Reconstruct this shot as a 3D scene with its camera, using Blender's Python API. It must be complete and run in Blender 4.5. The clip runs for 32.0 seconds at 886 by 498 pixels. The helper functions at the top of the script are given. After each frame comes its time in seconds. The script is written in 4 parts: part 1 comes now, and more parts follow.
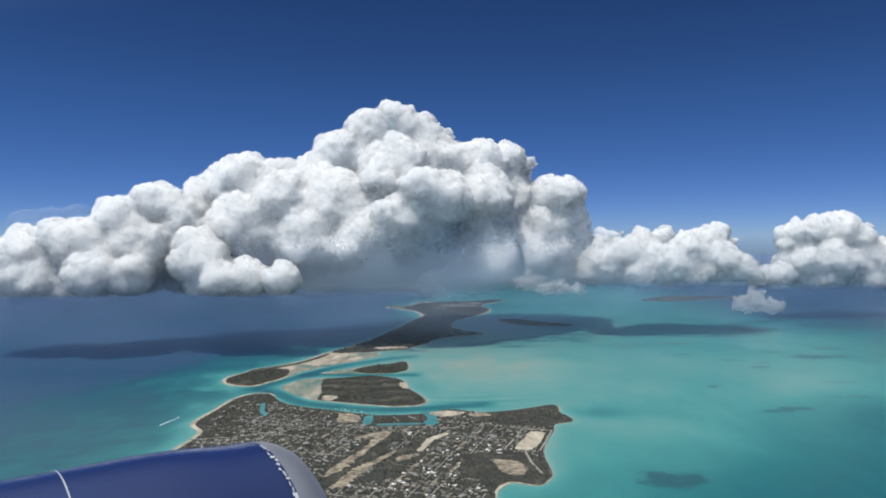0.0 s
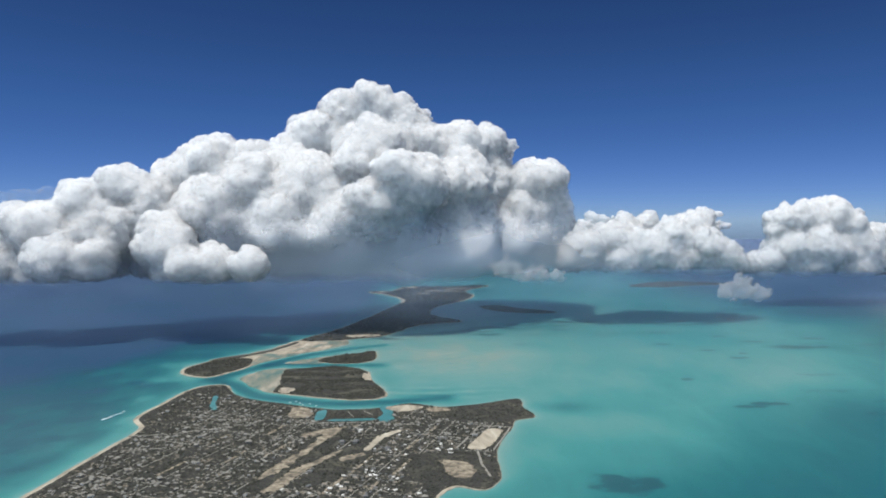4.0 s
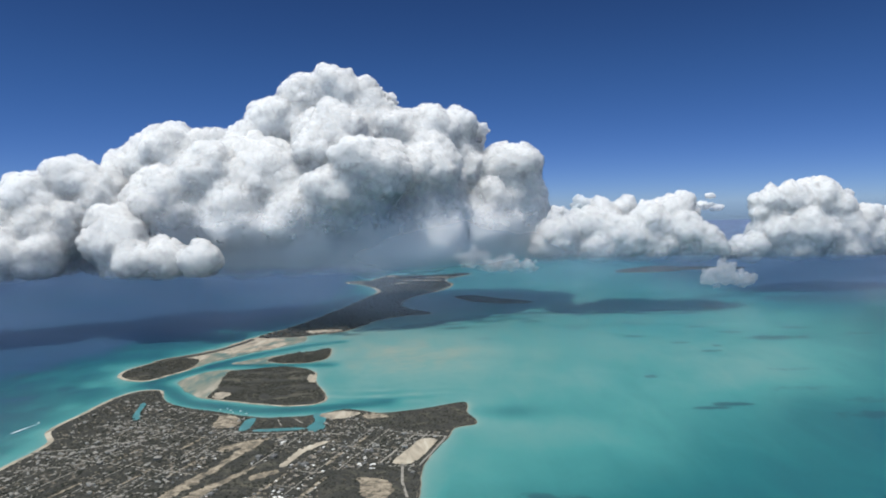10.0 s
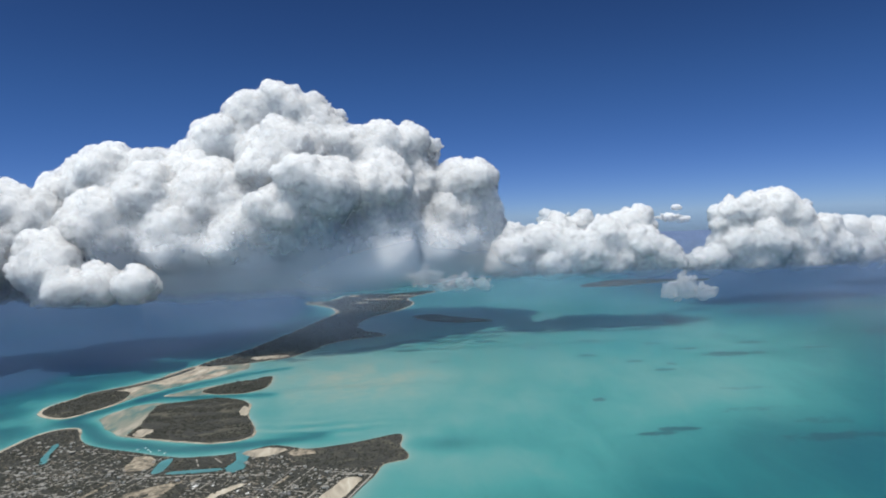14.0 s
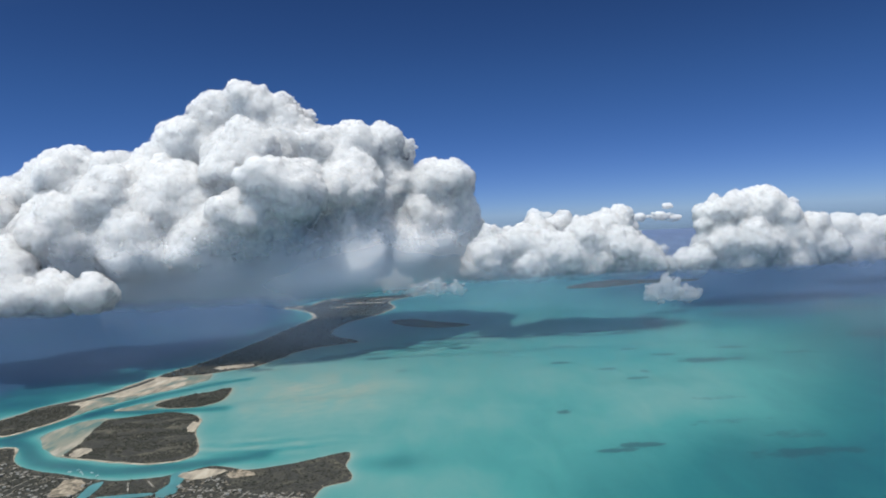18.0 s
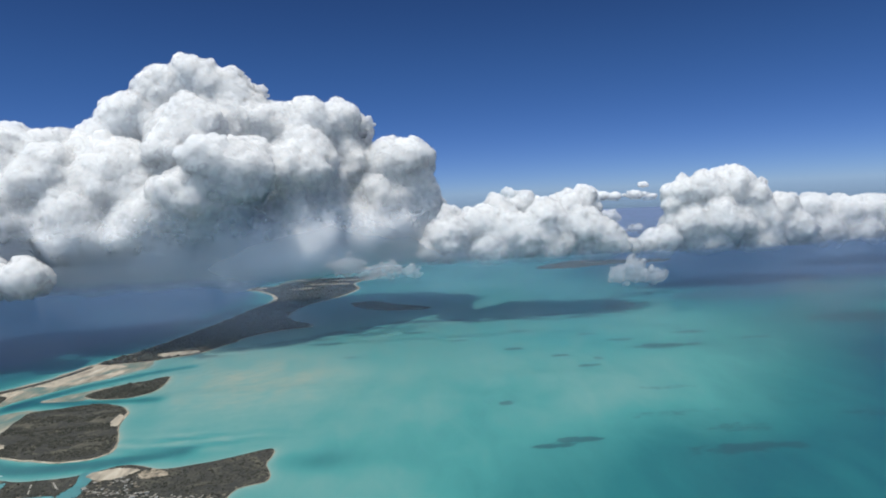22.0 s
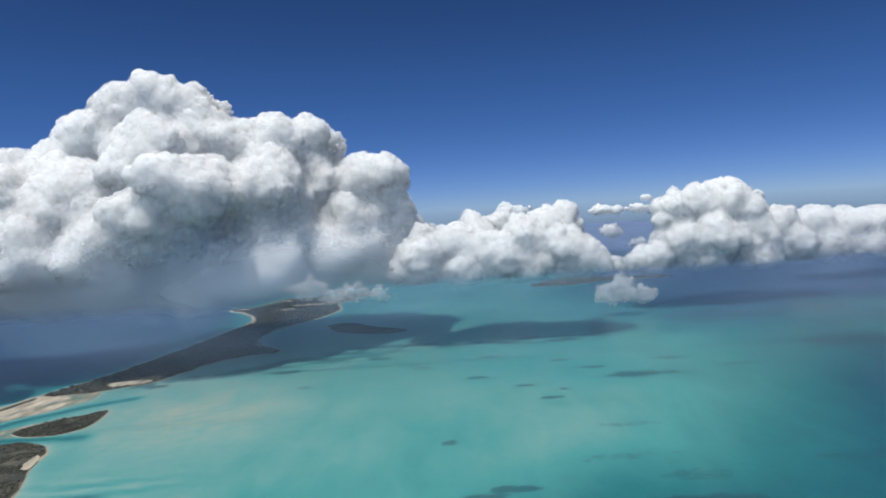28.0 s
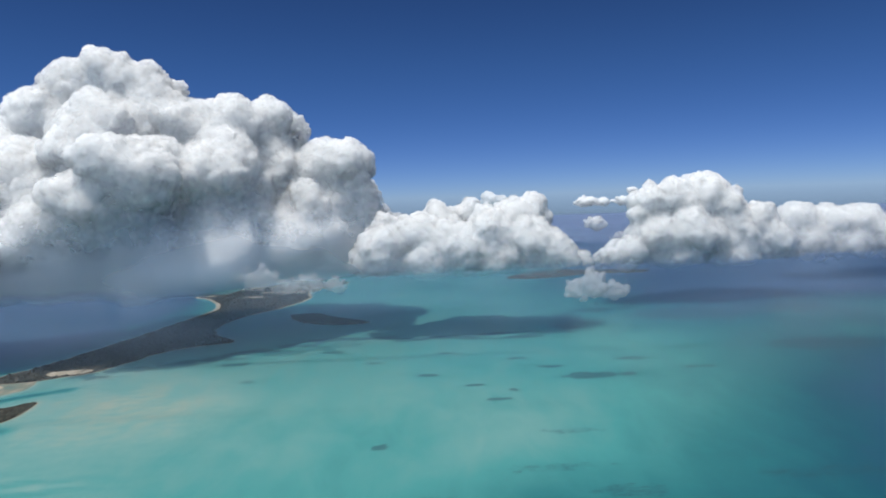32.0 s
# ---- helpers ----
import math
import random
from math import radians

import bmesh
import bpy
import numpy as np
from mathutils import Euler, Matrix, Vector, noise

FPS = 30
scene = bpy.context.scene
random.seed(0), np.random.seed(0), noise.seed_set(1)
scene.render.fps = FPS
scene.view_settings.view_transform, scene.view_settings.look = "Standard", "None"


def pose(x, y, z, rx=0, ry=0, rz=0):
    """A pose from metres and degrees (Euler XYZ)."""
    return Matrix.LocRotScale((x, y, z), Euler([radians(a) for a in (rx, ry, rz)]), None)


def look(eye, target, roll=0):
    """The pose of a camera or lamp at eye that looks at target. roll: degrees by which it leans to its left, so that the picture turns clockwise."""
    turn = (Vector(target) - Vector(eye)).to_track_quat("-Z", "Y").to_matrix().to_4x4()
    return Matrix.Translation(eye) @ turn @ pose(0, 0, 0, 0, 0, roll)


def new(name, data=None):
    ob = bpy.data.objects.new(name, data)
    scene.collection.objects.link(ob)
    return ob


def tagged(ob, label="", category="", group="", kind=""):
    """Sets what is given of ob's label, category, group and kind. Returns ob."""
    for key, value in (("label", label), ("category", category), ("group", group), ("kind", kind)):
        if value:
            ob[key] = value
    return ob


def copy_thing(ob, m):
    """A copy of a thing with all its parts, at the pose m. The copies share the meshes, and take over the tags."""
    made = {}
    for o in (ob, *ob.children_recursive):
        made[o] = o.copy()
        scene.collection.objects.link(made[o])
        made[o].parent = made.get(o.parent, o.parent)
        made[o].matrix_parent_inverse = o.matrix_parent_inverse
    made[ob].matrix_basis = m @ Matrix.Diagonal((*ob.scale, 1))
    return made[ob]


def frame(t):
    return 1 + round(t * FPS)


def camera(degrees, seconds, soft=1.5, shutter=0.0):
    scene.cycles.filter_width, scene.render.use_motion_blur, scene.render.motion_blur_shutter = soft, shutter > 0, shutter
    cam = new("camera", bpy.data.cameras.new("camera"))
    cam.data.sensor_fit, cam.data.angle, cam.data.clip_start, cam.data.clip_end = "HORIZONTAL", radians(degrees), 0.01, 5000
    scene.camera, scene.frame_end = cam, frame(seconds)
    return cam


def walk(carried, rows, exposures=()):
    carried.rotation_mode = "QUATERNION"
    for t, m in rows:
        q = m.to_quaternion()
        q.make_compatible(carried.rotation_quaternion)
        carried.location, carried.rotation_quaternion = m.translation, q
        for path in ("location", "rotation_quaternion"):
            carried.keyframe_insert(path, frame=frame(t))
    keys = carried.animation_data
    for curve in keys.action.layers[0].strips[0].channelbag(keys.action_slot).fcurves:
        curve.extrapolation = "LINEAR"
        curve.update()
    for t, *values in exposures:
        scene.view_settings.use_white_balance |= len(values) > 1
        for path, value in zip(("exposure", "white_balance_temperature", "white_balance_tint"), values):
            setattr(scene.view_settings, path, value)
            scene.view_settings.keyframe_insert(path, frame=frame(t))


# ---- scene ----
cam = camera(65.9, 32.0, soft=1.9)
# The place stands at a tenth of its true size, so that the far horizon lies within the lens's range.
# seconds, eye x y z, yaw, pitch, roll
ROWS = [
    (0, 0.00, 0.00, 137.78, 0.01, -0.86, -0.46),
    (0.5, 3.83, 3.33, 138.11, 0.13, -1.01, -0.34),
    (1, 7.67, 6.65, 138.44, 0.17, -1.14, -0.22),
    (1.5, 11.51, 9.95, 138.78, 0.13, -1.29, -0.27),
    (2, 15.36, 13.23, 139.13, 0.08, -1.42, -0.30),
    (2.5, 19.22, 16.50, 139.48, 0.03, -1.63, -0.29),
    (3, 23.09, 19.75, 139.85, 0.02, -1.88, -0.19),
    (3.5, 26.97, 22.99, 140.21, -0.06, -2.11, -0.28),
    (5.5, 42.60, 35.79, 141.73, -0.03, -2.86, -0.26),
    (6, 46.54, 38.96, 142.12, 0.01, -3.03, -0.49),
    (6.5, 50.50, 42.12, 142.52, 0.02, -3.13, -0.48),
    (7, 54.47, 45.26, 142.91, 0.06, -3.24, -0.44),
    (7.5, 58.45, 48.39, 143.31, 0.12, -3.37, -0.45),
    (8, 62.45, 51.52, 143.71, 0.14, -3.48, -0.59),
    (8.5, 66.47, 54.63, 144.11, 0.16, -3.55, -0.77),
    (9, 70.51, 57.73, 144.51, 0.18, -3.57, -0.97),
    (9.5, 74.56, 60.83, 144.91, 0.20, -3.59, -1.06),
    (10, 78.63, 63.91, 145.31, 0.25, -3.62, -1.19),
    (10.5, 82.72, 66.99, 145.71, 0.29, -3.62, -1.44),
    (11, 86.83, 70.06, 146.11, 0.12, -3.43, -1.68),
    (11.5, 90.96, 73.13, 146.50, -0.49, -3.17, -1.59),
    (12, 95.11, 76.18, 146.90, -1.14, -2.83, -1.50),
    (12.5, 99.28, 79.24, 147.29, -1.40, -2.72, -1.71),
    (13, 103.47, 82.29, 147.68, -1.50, -2.61, -1.90),
    (13.5, 107.68, 85.33, 148.06, -1.57, -2.53, -2.09),
    (14, 111.91, 88.37, 148.44, -1.59, -2.45, -2.22),
    (14.5, 116.17, 91.41, 148.82, -1.59, -2.45, -2.35),
    (16.5, 133.42, 103.55, 150.28, -1.54, -2.36, -2.58),
    (17, 137.80, 106.59, 150.62, -1.49, -2.42, -2.56),
    (17.5, 142.19, 109.62, 150.97, -1.48, -2.48, -2.66),
    (18, 146.61, 112.66, 151.30, -1.58, -2.51, -2.72),
    (18.5, 151.06, 115.71, 151.63, -1.72, -2.60, -2.02),
    (19, 155.53, 118.76, 151.95, -2.34, -2.67, -1.33),
    (19.5, 160.03, 121.81, 152.26, -2.72, -2.97, -1.79),
    (20, 164.55, 124.87, 152.57, -2.59, -3.47, -2.02),
    (20.5, 169.09, 127.93, 152.86, -2.37, -3.91, -2.74),
    (21, 173.66, 131.00, 153.15, -2.27, -4.20, -3.06),
    (21.5, 178.26, 134.08, 153.42, -2.37, -4.37, -3.13),
    (22, 182.88, 137.17, 153.69, -2.68, -4.47, -2.66),
    (22.5, 187.53, 140.27, 153.95, -4.01, -4.65, -2.12),
    (23, 192.20, 143.38, 154.19, -4.10, -4.62, -2.04),
    (23.5, 196.90, 146.50, 154.43, -3.55, -4.24, -2.54),
    (24, 201.63, 149.63, 154.65, -2.67, -3.67, -2.61),
    (24.5, 206.38, 152.78, 154.86, -1.75, -3.40, -2.61),
    (26.5, 225.64, 165.52, 155.59, -0.99, -3.18, -3.18),
    (27, 230.52, 168.74, 155.74, -1.05, -3.17, -3.24),
    (27.5, 235.43, 171.99, 155.88, -1.20, -3.21, -3.27),
    (28, 240.36, 175.26, 156.00, -1.22, -3.26, -3.30),
    (28.5, 245.32, 178.54, 156.12, -1.24, -3.28, -2.96),
    (29, 250.30, 181.85, 156.21, -1.27, -3.24, -2.53),
    (29.5, 255.30, 185.19, 156.29, -1.30, -3.20, -2.31),
    (30, 260.34, 188.54, 156.36, -1.42, -3.21, -1.83),
    (30.5, 265.39, 191.92, 156.42, -1.50, -3.27, -1.73),
    (31, 270.47, 195.33, 156.45, -1.59, -3.51, -1.78),
    (31.5, 275.58, 198.77, 156.48, -1.56, -3.85, -1.95),
    (32, 280.71, 202.23, 156.48, -1.46, -4.31, -2.04),
]
walk(cam, [(t, pose(x, y, z, 90 + pitch, 0, yaw) @ pose(0, 0, 0, 0, 0, roll)) for t, x, y, z, yaw, pitch, roll in ROWS],
     exposures=[(0.0, 0.6), (32.0, 0.6)])

# ---- world and sun ----
SUN_TO = Vector((-0.21, -0.13, 0.97)).normalized()
SUN_EL = math.asin(SUN_TO.z)
SUN_AZ = math.atan2(SUN_TO.x, SUN_TO.y)
world = bpy.data.worlds.new("sky")
scene.world = world
world.use_nodes = True
wn = world.node_tree.nodes
sky = wn.new("ShaderNodeTexSky")
sky.sky_type = "NISHITA"
sky.sun_disc = False
sky.sun_elevation, sky.sun_rotation = SUN_EL, SUN_AZ
sky.altitude, sky.air_density, sky.dust_density, sky.ozone_density = 2500.0, 0.6, 0.5, 3.0
wn["Background"].inputs["Strength"].default_value = 0.1
deep = wn.new("ShaderNodeGamma")
deep.inputs["Gamma"].default_value = 1.5
tint = wn.new("ShaderNodeVectorMath")
tint.operation = "MULTIPLY"
tint.inputs[1].default_value = (0.184, 0.236, 0.260)
world.node_tree.links.new(sky.outputs["Color"], deep.inputs["Color"])
world.node_tree.links.new(deep.outputs["Color"], tint.inputs[0])
# the sky is brightened around the sun, out of view, as added fill, and dims a little along the horizon
way = wn.new("ShaderNodeTexCoord")
near_sun = wn.new("ShaderNodeVectorMath")
near_sun.operation = "DOT_PRODUCT"
near_sun.inputs[1].default_value = SUN_TO
fill_halo = wn.new("ShaderNodeMapRange")
fill_halo.interpolation_type = "SMOOTHSTEP"
fill_halo.inputs["From Min"].default_value, fill_halo.inputs["From Max"].default_value = 0.25, 1.0
fill_halo.inputs["To Min"].default_value, fill_halo.inputs["To Max"].default_value = 0.0, 1.0
white = wn.new("ShaderNodeMix")
white.data_type = "VECTOR"
white.inputs[4].default_value, white.inputs[5].default_value = (1, 1, 1), (84.0, 36.5, 13.0)
up = wn.new("ShaderNodeSeparateXYZ")
low_sky = wn.new("ShaderNodeValToRGB")
low_sky.color_ramp.elements[0].color, low_sky.color_ramp.elements[1].color = (0.80, 0.66, 0.78, 1), (1, 1, 1, 1)
low_sky.color_ramp.elements[0].position, low_sky.color_ramp.elements[1].position = 0.0, 0.22
low_sky.color_ramp.interpolation = "EASE"
hazy, paled = wn.new("ShaderNodeVectorMath"), wn.new("ShaderNodeVectorMath")
hazy.operation, paled.operation = "MULTIPLY", "MULTIPLY"
wl = world.node_tree.links
wl.new(way.outputs["Generated"], near_sun.inputs[0])
wl.new(way.outputs["Generated"], up.inputs[0])
wl.new(near_sun.outputs["Value"], fill_halo.inputs["Value"])
wl.new(up.outputs["Z"], low_sky.inputs["Fac"])
wl.new(tint.outputs[0], hazy.inputs[0])
wl.new(low_sky.outputs["Color"], hazy.inputs[1])
wl.new(hazy.outputs[0], paled.inputs[0])
wl.new(fill_halo.outputs["Result"], white.inputs[0])
wl.new(white.outputs[1], paled.inputs[1])
wl.new(paled.outputs[0], wn["Background"].inputs["Color"])
sun = new("sun", bpy.data.lights.new("sun", "SUN"))
sun.data.energy, sun.data.angle, sun.data.color = 2.05, radians(0.53), (1.0, 0.965, 0.91)
sun.matrix_world = look(SUN_TO * 900, (0, 0, 0))

# ---- materials ----
def shader(name):
    m = bpy.data.materials.new(name)
    m.use_nodes = True
    nt = m.node_tree
    return m, nt, nt.nodes["Principled BSDF"]


def node(nt, kind, **kw):
    n = nt.nodes.new(kind)
    for k, v in kw.items():
        n.inputs[k].default_value = v
    return n


def ramp(nt, source, stops):
    r = nt.nodes.new("ShaderNodeValToRGB")
    e = r.color_ramp.elements
    while len(e) < len(stops):
        e.new(0.5)
    for el, (p, c) in zip(e, stops):
        el.position, el.color = p, (*c, 1)
    nt.links.new(source, r.inputs["Fac"])
    return r


def noise_at(nt, scale, detail=5.0, rough=0.55, dist=0.0, stretch=None):
    geo = nt.nodes.new("ShaderNodeNewGeometry")
    src = geo.outputs["Position"]
    if stretch:
        mp = nt.nodes.new("ShaderNodeMapping")
        mp.inputs["Scale"].default_value = stretch
        mp.inputs["Rotation"].default_value = (0, 0, radians(28))
        nt.links.new(src, mp.inputs["Vector"])
        src = mp.outputs["Vector"]
    n = node(nt, "ShaderNodeTexNoise", Scale=scale, Detail=detail, Roughness=rough, Distortion=dist)
    nt.links.new(src, n.inputs["Vector"])
    return n


def mix(nt, fac, a, b, kind="MIX"):
    m = nt.nodes.new("ShaderNodeMix")
    m.data_type, m.blend_type = "RGBA", kind
    for sock, val in ((m.inputs[0], fac), (m.inputs[6], a), (m.inputs[7], b)):
        if hasattr(val, "is_output"):
            nt.links.new(val, sock)
        elif isinstance(val, (int, float)):
            sock.default_value = val
        else:
            sock.default_value = (*val, 1)
    return m.outputs[2]


def math_node(nt, op, a, b=0.0, clamp=False):
    m = nt.nodes.new("ShaderNodeMath")
    m.operation, m.use_clamp = op, clamp
    for sock, val in zip(m.inputs, (a, b)):
        if hasattr(val, "is_output"):
            nt.links.new(val, sock)
        else:
            sock.default_value = val
    return m.outputs[0]


def bump(nt, bsdf, height, strength, distance):
    b = node(nt, "ShaderNodeBump", Strength=strength, Distance=distance)
    nt.links.new(height, b.inputs["Height"])
    nt.links.new(b.outputs["Normal"], bsdf.inputs["Normal"])


def plain(name, colour, rough=0.7, grain=0.0, scale=1.0, metal=0.0):
    m, nt, p = shader(name)
    p.inputs["Roughness"].default_value, p.inputs["Metallic"].default_value = rough, metal
    if grain:
        n = noise_at(nt, scale, 6)
        dark = tuple(c * (1 - grain) for c in colour)
        light = tuple(min(1, c * (1 + grain)) for c in colour)
        r = ramp(nt, n.outputs["Fac"], [(0.3, dark), (0.7, light)])
        nt.links.new(r.outputs["Color"], p.inputs["Base Color"])
    else:
        p.inputs["Base Color"].default_value = (*colour, 1)
    return m


def make_water():
    m, nt, p = shader("sea_water")
    at = nt.nodes.new("ShaderNodeAttribute")
    at.attribute_name = "depth"
    gr = nt.nodes.new("ShaderNodeAttribute")
    gr.attribute_name = "weed_shade"
    fine = noise_at(nt, 0.05, 8, 0.6, 0.6, (1.0, 0.35, 1.0))
    broad = noise_at(nt, 0.006, 4, 0.5, 0.8)
    d = math_node(nt, "ADD", at.outputs["Fac"], math_node(nt, "MULTIPLY", math_node(nt, "SUBTRACT", fine.outputs["Fac"], 0.5), 0.15))
    d = math_node(nt, "ADD", d, math_node(nt, "MULTIPLY", math_node(nt, "SUBTRACT", broad.outputs["Fac"], 0.5), 0.20), True)
    # the stops from 0.80 up are lifted towards blue: haze painted into the colour
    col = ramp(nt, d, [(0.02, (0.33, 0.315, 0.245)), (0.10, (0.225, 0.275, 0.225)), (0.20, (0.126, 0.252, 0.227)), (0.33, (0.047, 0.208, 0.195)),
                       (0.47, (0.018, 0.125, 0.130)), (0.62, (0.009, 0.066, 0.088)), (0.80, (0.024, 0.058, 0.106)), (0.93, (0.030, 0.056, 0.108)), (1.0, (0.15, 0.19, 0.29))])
    # weed grows in ragged tufts and ribbons; painted cloud shadow shares its mask
    tufts = noise_at(nt, 0.16, 6, 0.65, 1.2, (0.6, 1.5, 1.0))
    w = math_node(nt, "ADD", math_node(nt, "MULTIPLY", gr.outputs["Fac"], 2.3), math_node(nt, "MULTIPLY", math_node(nt, "SUBTRACT", tufts.outputs["Fac"], 0.5), 1.9))
    w = math_node(nt, "MULTIPLY", math_node(nt, "SUBTRACT", w, 0.40), 2.0, True)
    w = math_node(nt, "MULTIPLY", w, 0.66)
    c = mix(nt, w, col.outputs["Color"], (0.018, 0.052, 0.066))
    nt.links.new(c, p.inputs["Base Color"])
    p.inputs["Roughness"].default_value, p.inputs["IOR"].default_value = 0.32, 1.33
    waves = noise_at(nt, 0.8, 6, 0.6)
    bump(nt, p, waves.outputs["Fac"], 0.14, 0.35)
    return m


def make_scrub():
    m, nt, p = shader("coastal_scrub")
    fine = noise_at(nt, 0.55, 8, 0.65)
    broad = noise_at(nt, 0.045, 6, 0.6, 1.0)
    green = ramp(nt, fine.outputs["Fac"], [(0.25, (0.026, 0.028, 0.025)), (0.5, (0.044, 0.044, 0.039)), (0.72, (0.078, 0.071, 0.058))])
    sandy = ramp(nt, broad.outputs["Fac"], [(0.50, (0, 0, 0)), (0.68, (1, 1, 1))])
    f = math_node(nt, "MULTIPLY", sandy.outputs["Color"], 0.8)
    c = mix(nt, f, green.outputs["Color"], (0.115, 0.105, 0.078))
    nt.links.new(c, p.inputs["Base Color"])
    p.inputs["Roughness"].default_value = 0.95
    p.inputs["Specular IOR Level"].default_value = 0.1
    bump(nt, p, fine.outputs["Fac"], 0.8, 1.0)
    return m


def make_town_ground():
    """Dry ground between the houses: scrub, yards and bare limestone."""
    m, nt, p = shader("town_ground")
    fine, yards, broad = noise_at(nt, 0.55, 8, 0.65), noise_at(nt, 0.30, 3, 0.55, 0.8), noise_at(nt, 0.035, 4, 0.6, 1.0)
    green = ramp(nt, fine.outputs["Fac"], [(0.25, (0.024, 0.026, 0.023)), (0.5, (0.042, 0.042, 0.037)), (0.72, (0.080, 0.072, 0.058))])
    tan = ramp(nt, fine.outputs["Fac"], [(0.3, (0.12, 0.10, 0.075)), (0.7, (0.26, 0.225, 0.175))])
    f = math_node(nt, "ADD", yards.outputs["Fac"], math_node(nt, "MULTIPLY", math_node(nt, "SUBTRACT", broad.outputs["Fac"], 0.5), 0.35))
    bare = ramp(nt, f, [(0.57, (0, 0, 0)), (0.65, (0.9, 0.9, 0.9))])
    nt.links.new(mix(nt, bare.outputs["Color"], green.outputs["Color"], tan.outputs["Color"]), p.inputs["Base Color"])
    p.inputs["Roughness"].default_value, p.inputs["Specular IOR Level"].default_value = 0.95, 0.1
    bump(nt, p, fine.outputs["Fac"], 0.8, 1.0)
    return m


def make_sand():
    m, nt, p = shader("coral_sand")
    fine = noise_at(nt, 0.12, 7, 0.6, 0.7, (1.0, 0.3, 1.0))
    r = ramp(nt, fine.outputs["Fac"], [(0.30, (0.13, 0.115, 0.085)), (0.42, (0.24, 0.205, 0.155)), (0.54, (0.35, 0.30, 0.225)), (0.72, (0.47, 0.42, 0.335))])
    nt.links.new(r.outputs["Color"], p.inputs["Base Color"])
    p.inputs["Roughness"].default_value = 0.9
    return m


def soft_normal(nt, share, lift=0.9):
    """Light wanders inside a cloud: small heaps shade less than large ones, and all of it glows as if it lay open to the sun."""
    at, geo = nt.nodes.new("ShaderNodeAttribute"), nt.nodes.new("ShaderNodeNewGeometry")
    at.attribute_name = "broad"
    blend, open_sky, unit = nt.nodes.new("ShaderNodeMix"), nt.nodes.new("ShaderNodeVectorMath"), nt.nodes.new("ShaderNodeVectorMath")
    blend.data_type, open_sky.operation, unit.operation = "VECTOR", "ADD", "NORMALIZE"
    blend.inputs[0].default_value = share
    open_sky.inputs[1].default_value = SUN_TO * lift
    nt.links.new(geo.outputs["Normal"], blend.inputs[4])
    nt.links.new(at.outputs["Vector"], blend.inputs[5])
    nt.links.new(blend.outputs[1], open_sky.inputs[0])
    nt.links.new(open_sky.outputs[0], unit.inputs[0])
    return unit.outputs[0]


def make_cloud(base, fade, thin):
    """White droplets that let light through; thin and torn along the flat base."""
    m, nt, p = shader("cloud")
    nt.nodes.remove(p)
    n = noise_at(nt, 0.03, 6, 0.6)
    r = ramp(nt, n.outputs["Fac"], [(0.3, (0.75, 0.768, 0.785)), (0.7, (0.82, 0.82, 0.818))])
    glow, body = nt.nodes.new("ShaderNodeBsdfTranslucent"), nt.nodes.new("ShaderNodeBsdfTransparent")
    face = node(nt, "ShaderNodeSubsurfaceScattering", Scale=70.0)
    face.falloff = "RANDOM_WALK"
    face.inputs["Radius"].default_value = (1.0, 1.0, 1.0)
    b = node(nt, "ShaderNodeBump", Strength=0.2, Distance=3.0)
    nt.links.new(soft_normal(nt, 0.62), b.inputs["Normal"])
    nt.links.new(noise_at(nt, 0.11, 7, 0.62, 0.3).outputs["Fac"], b.inputs["Height"])
    for bsdf in (face, glow):
        nt.links.new(r.outputs["Color"], bsdf.inputs["Color"])
        nt.links.new(b.outputs["Normal"], bsdf.inputs["Normal"])
    lit, out = nt.nodes.new("ShaderNodeMixShader"), nt.nodes.new("ShaderNodeMixShader")
    lit.inputs[0].default_value = 0.15
    nt.links.new(face.outputs[0], lit.inputs[1])
    nt.links.new(glow.outputs[0], lit.inputs[2])
    geo = nt.nodes.new("ShaderNodeNewGeometry")
    sep = nt.nodes.new("ShaderNodeSeparateXYZ")
    nt.links.new(geo.outputs["Position"], sep.inputs[0])
    torn = noise_at(nt, 0.022 if thin == 1 else 0.06, 4, 0.5, 0.3)
    h = math_node(nt, "DIVIDE", math_node(nt, "SUBTRACT", sep.outputs["Z"], base + 0.2 * fade), fade)
    a = math_node(nt, "ADD", h, math_node(nt, "MULTIPLY", math_node(nt, "SUBTRACT", torn.outputs["Fac"], 0.5), 1.2), True)
    a = math_node(nt, "MULTIPLY", a, thin)
    nt.links.new(a, out.inputs[0])
    nt.links.new(body.outputs[0], out.inputs[1])
    nt.links.new(lit.outputs[0], out.inputs[2])
    nt.links.new(out.outputs[0], nt.nodes["Material Output"].inputs["Surface"])
    return m


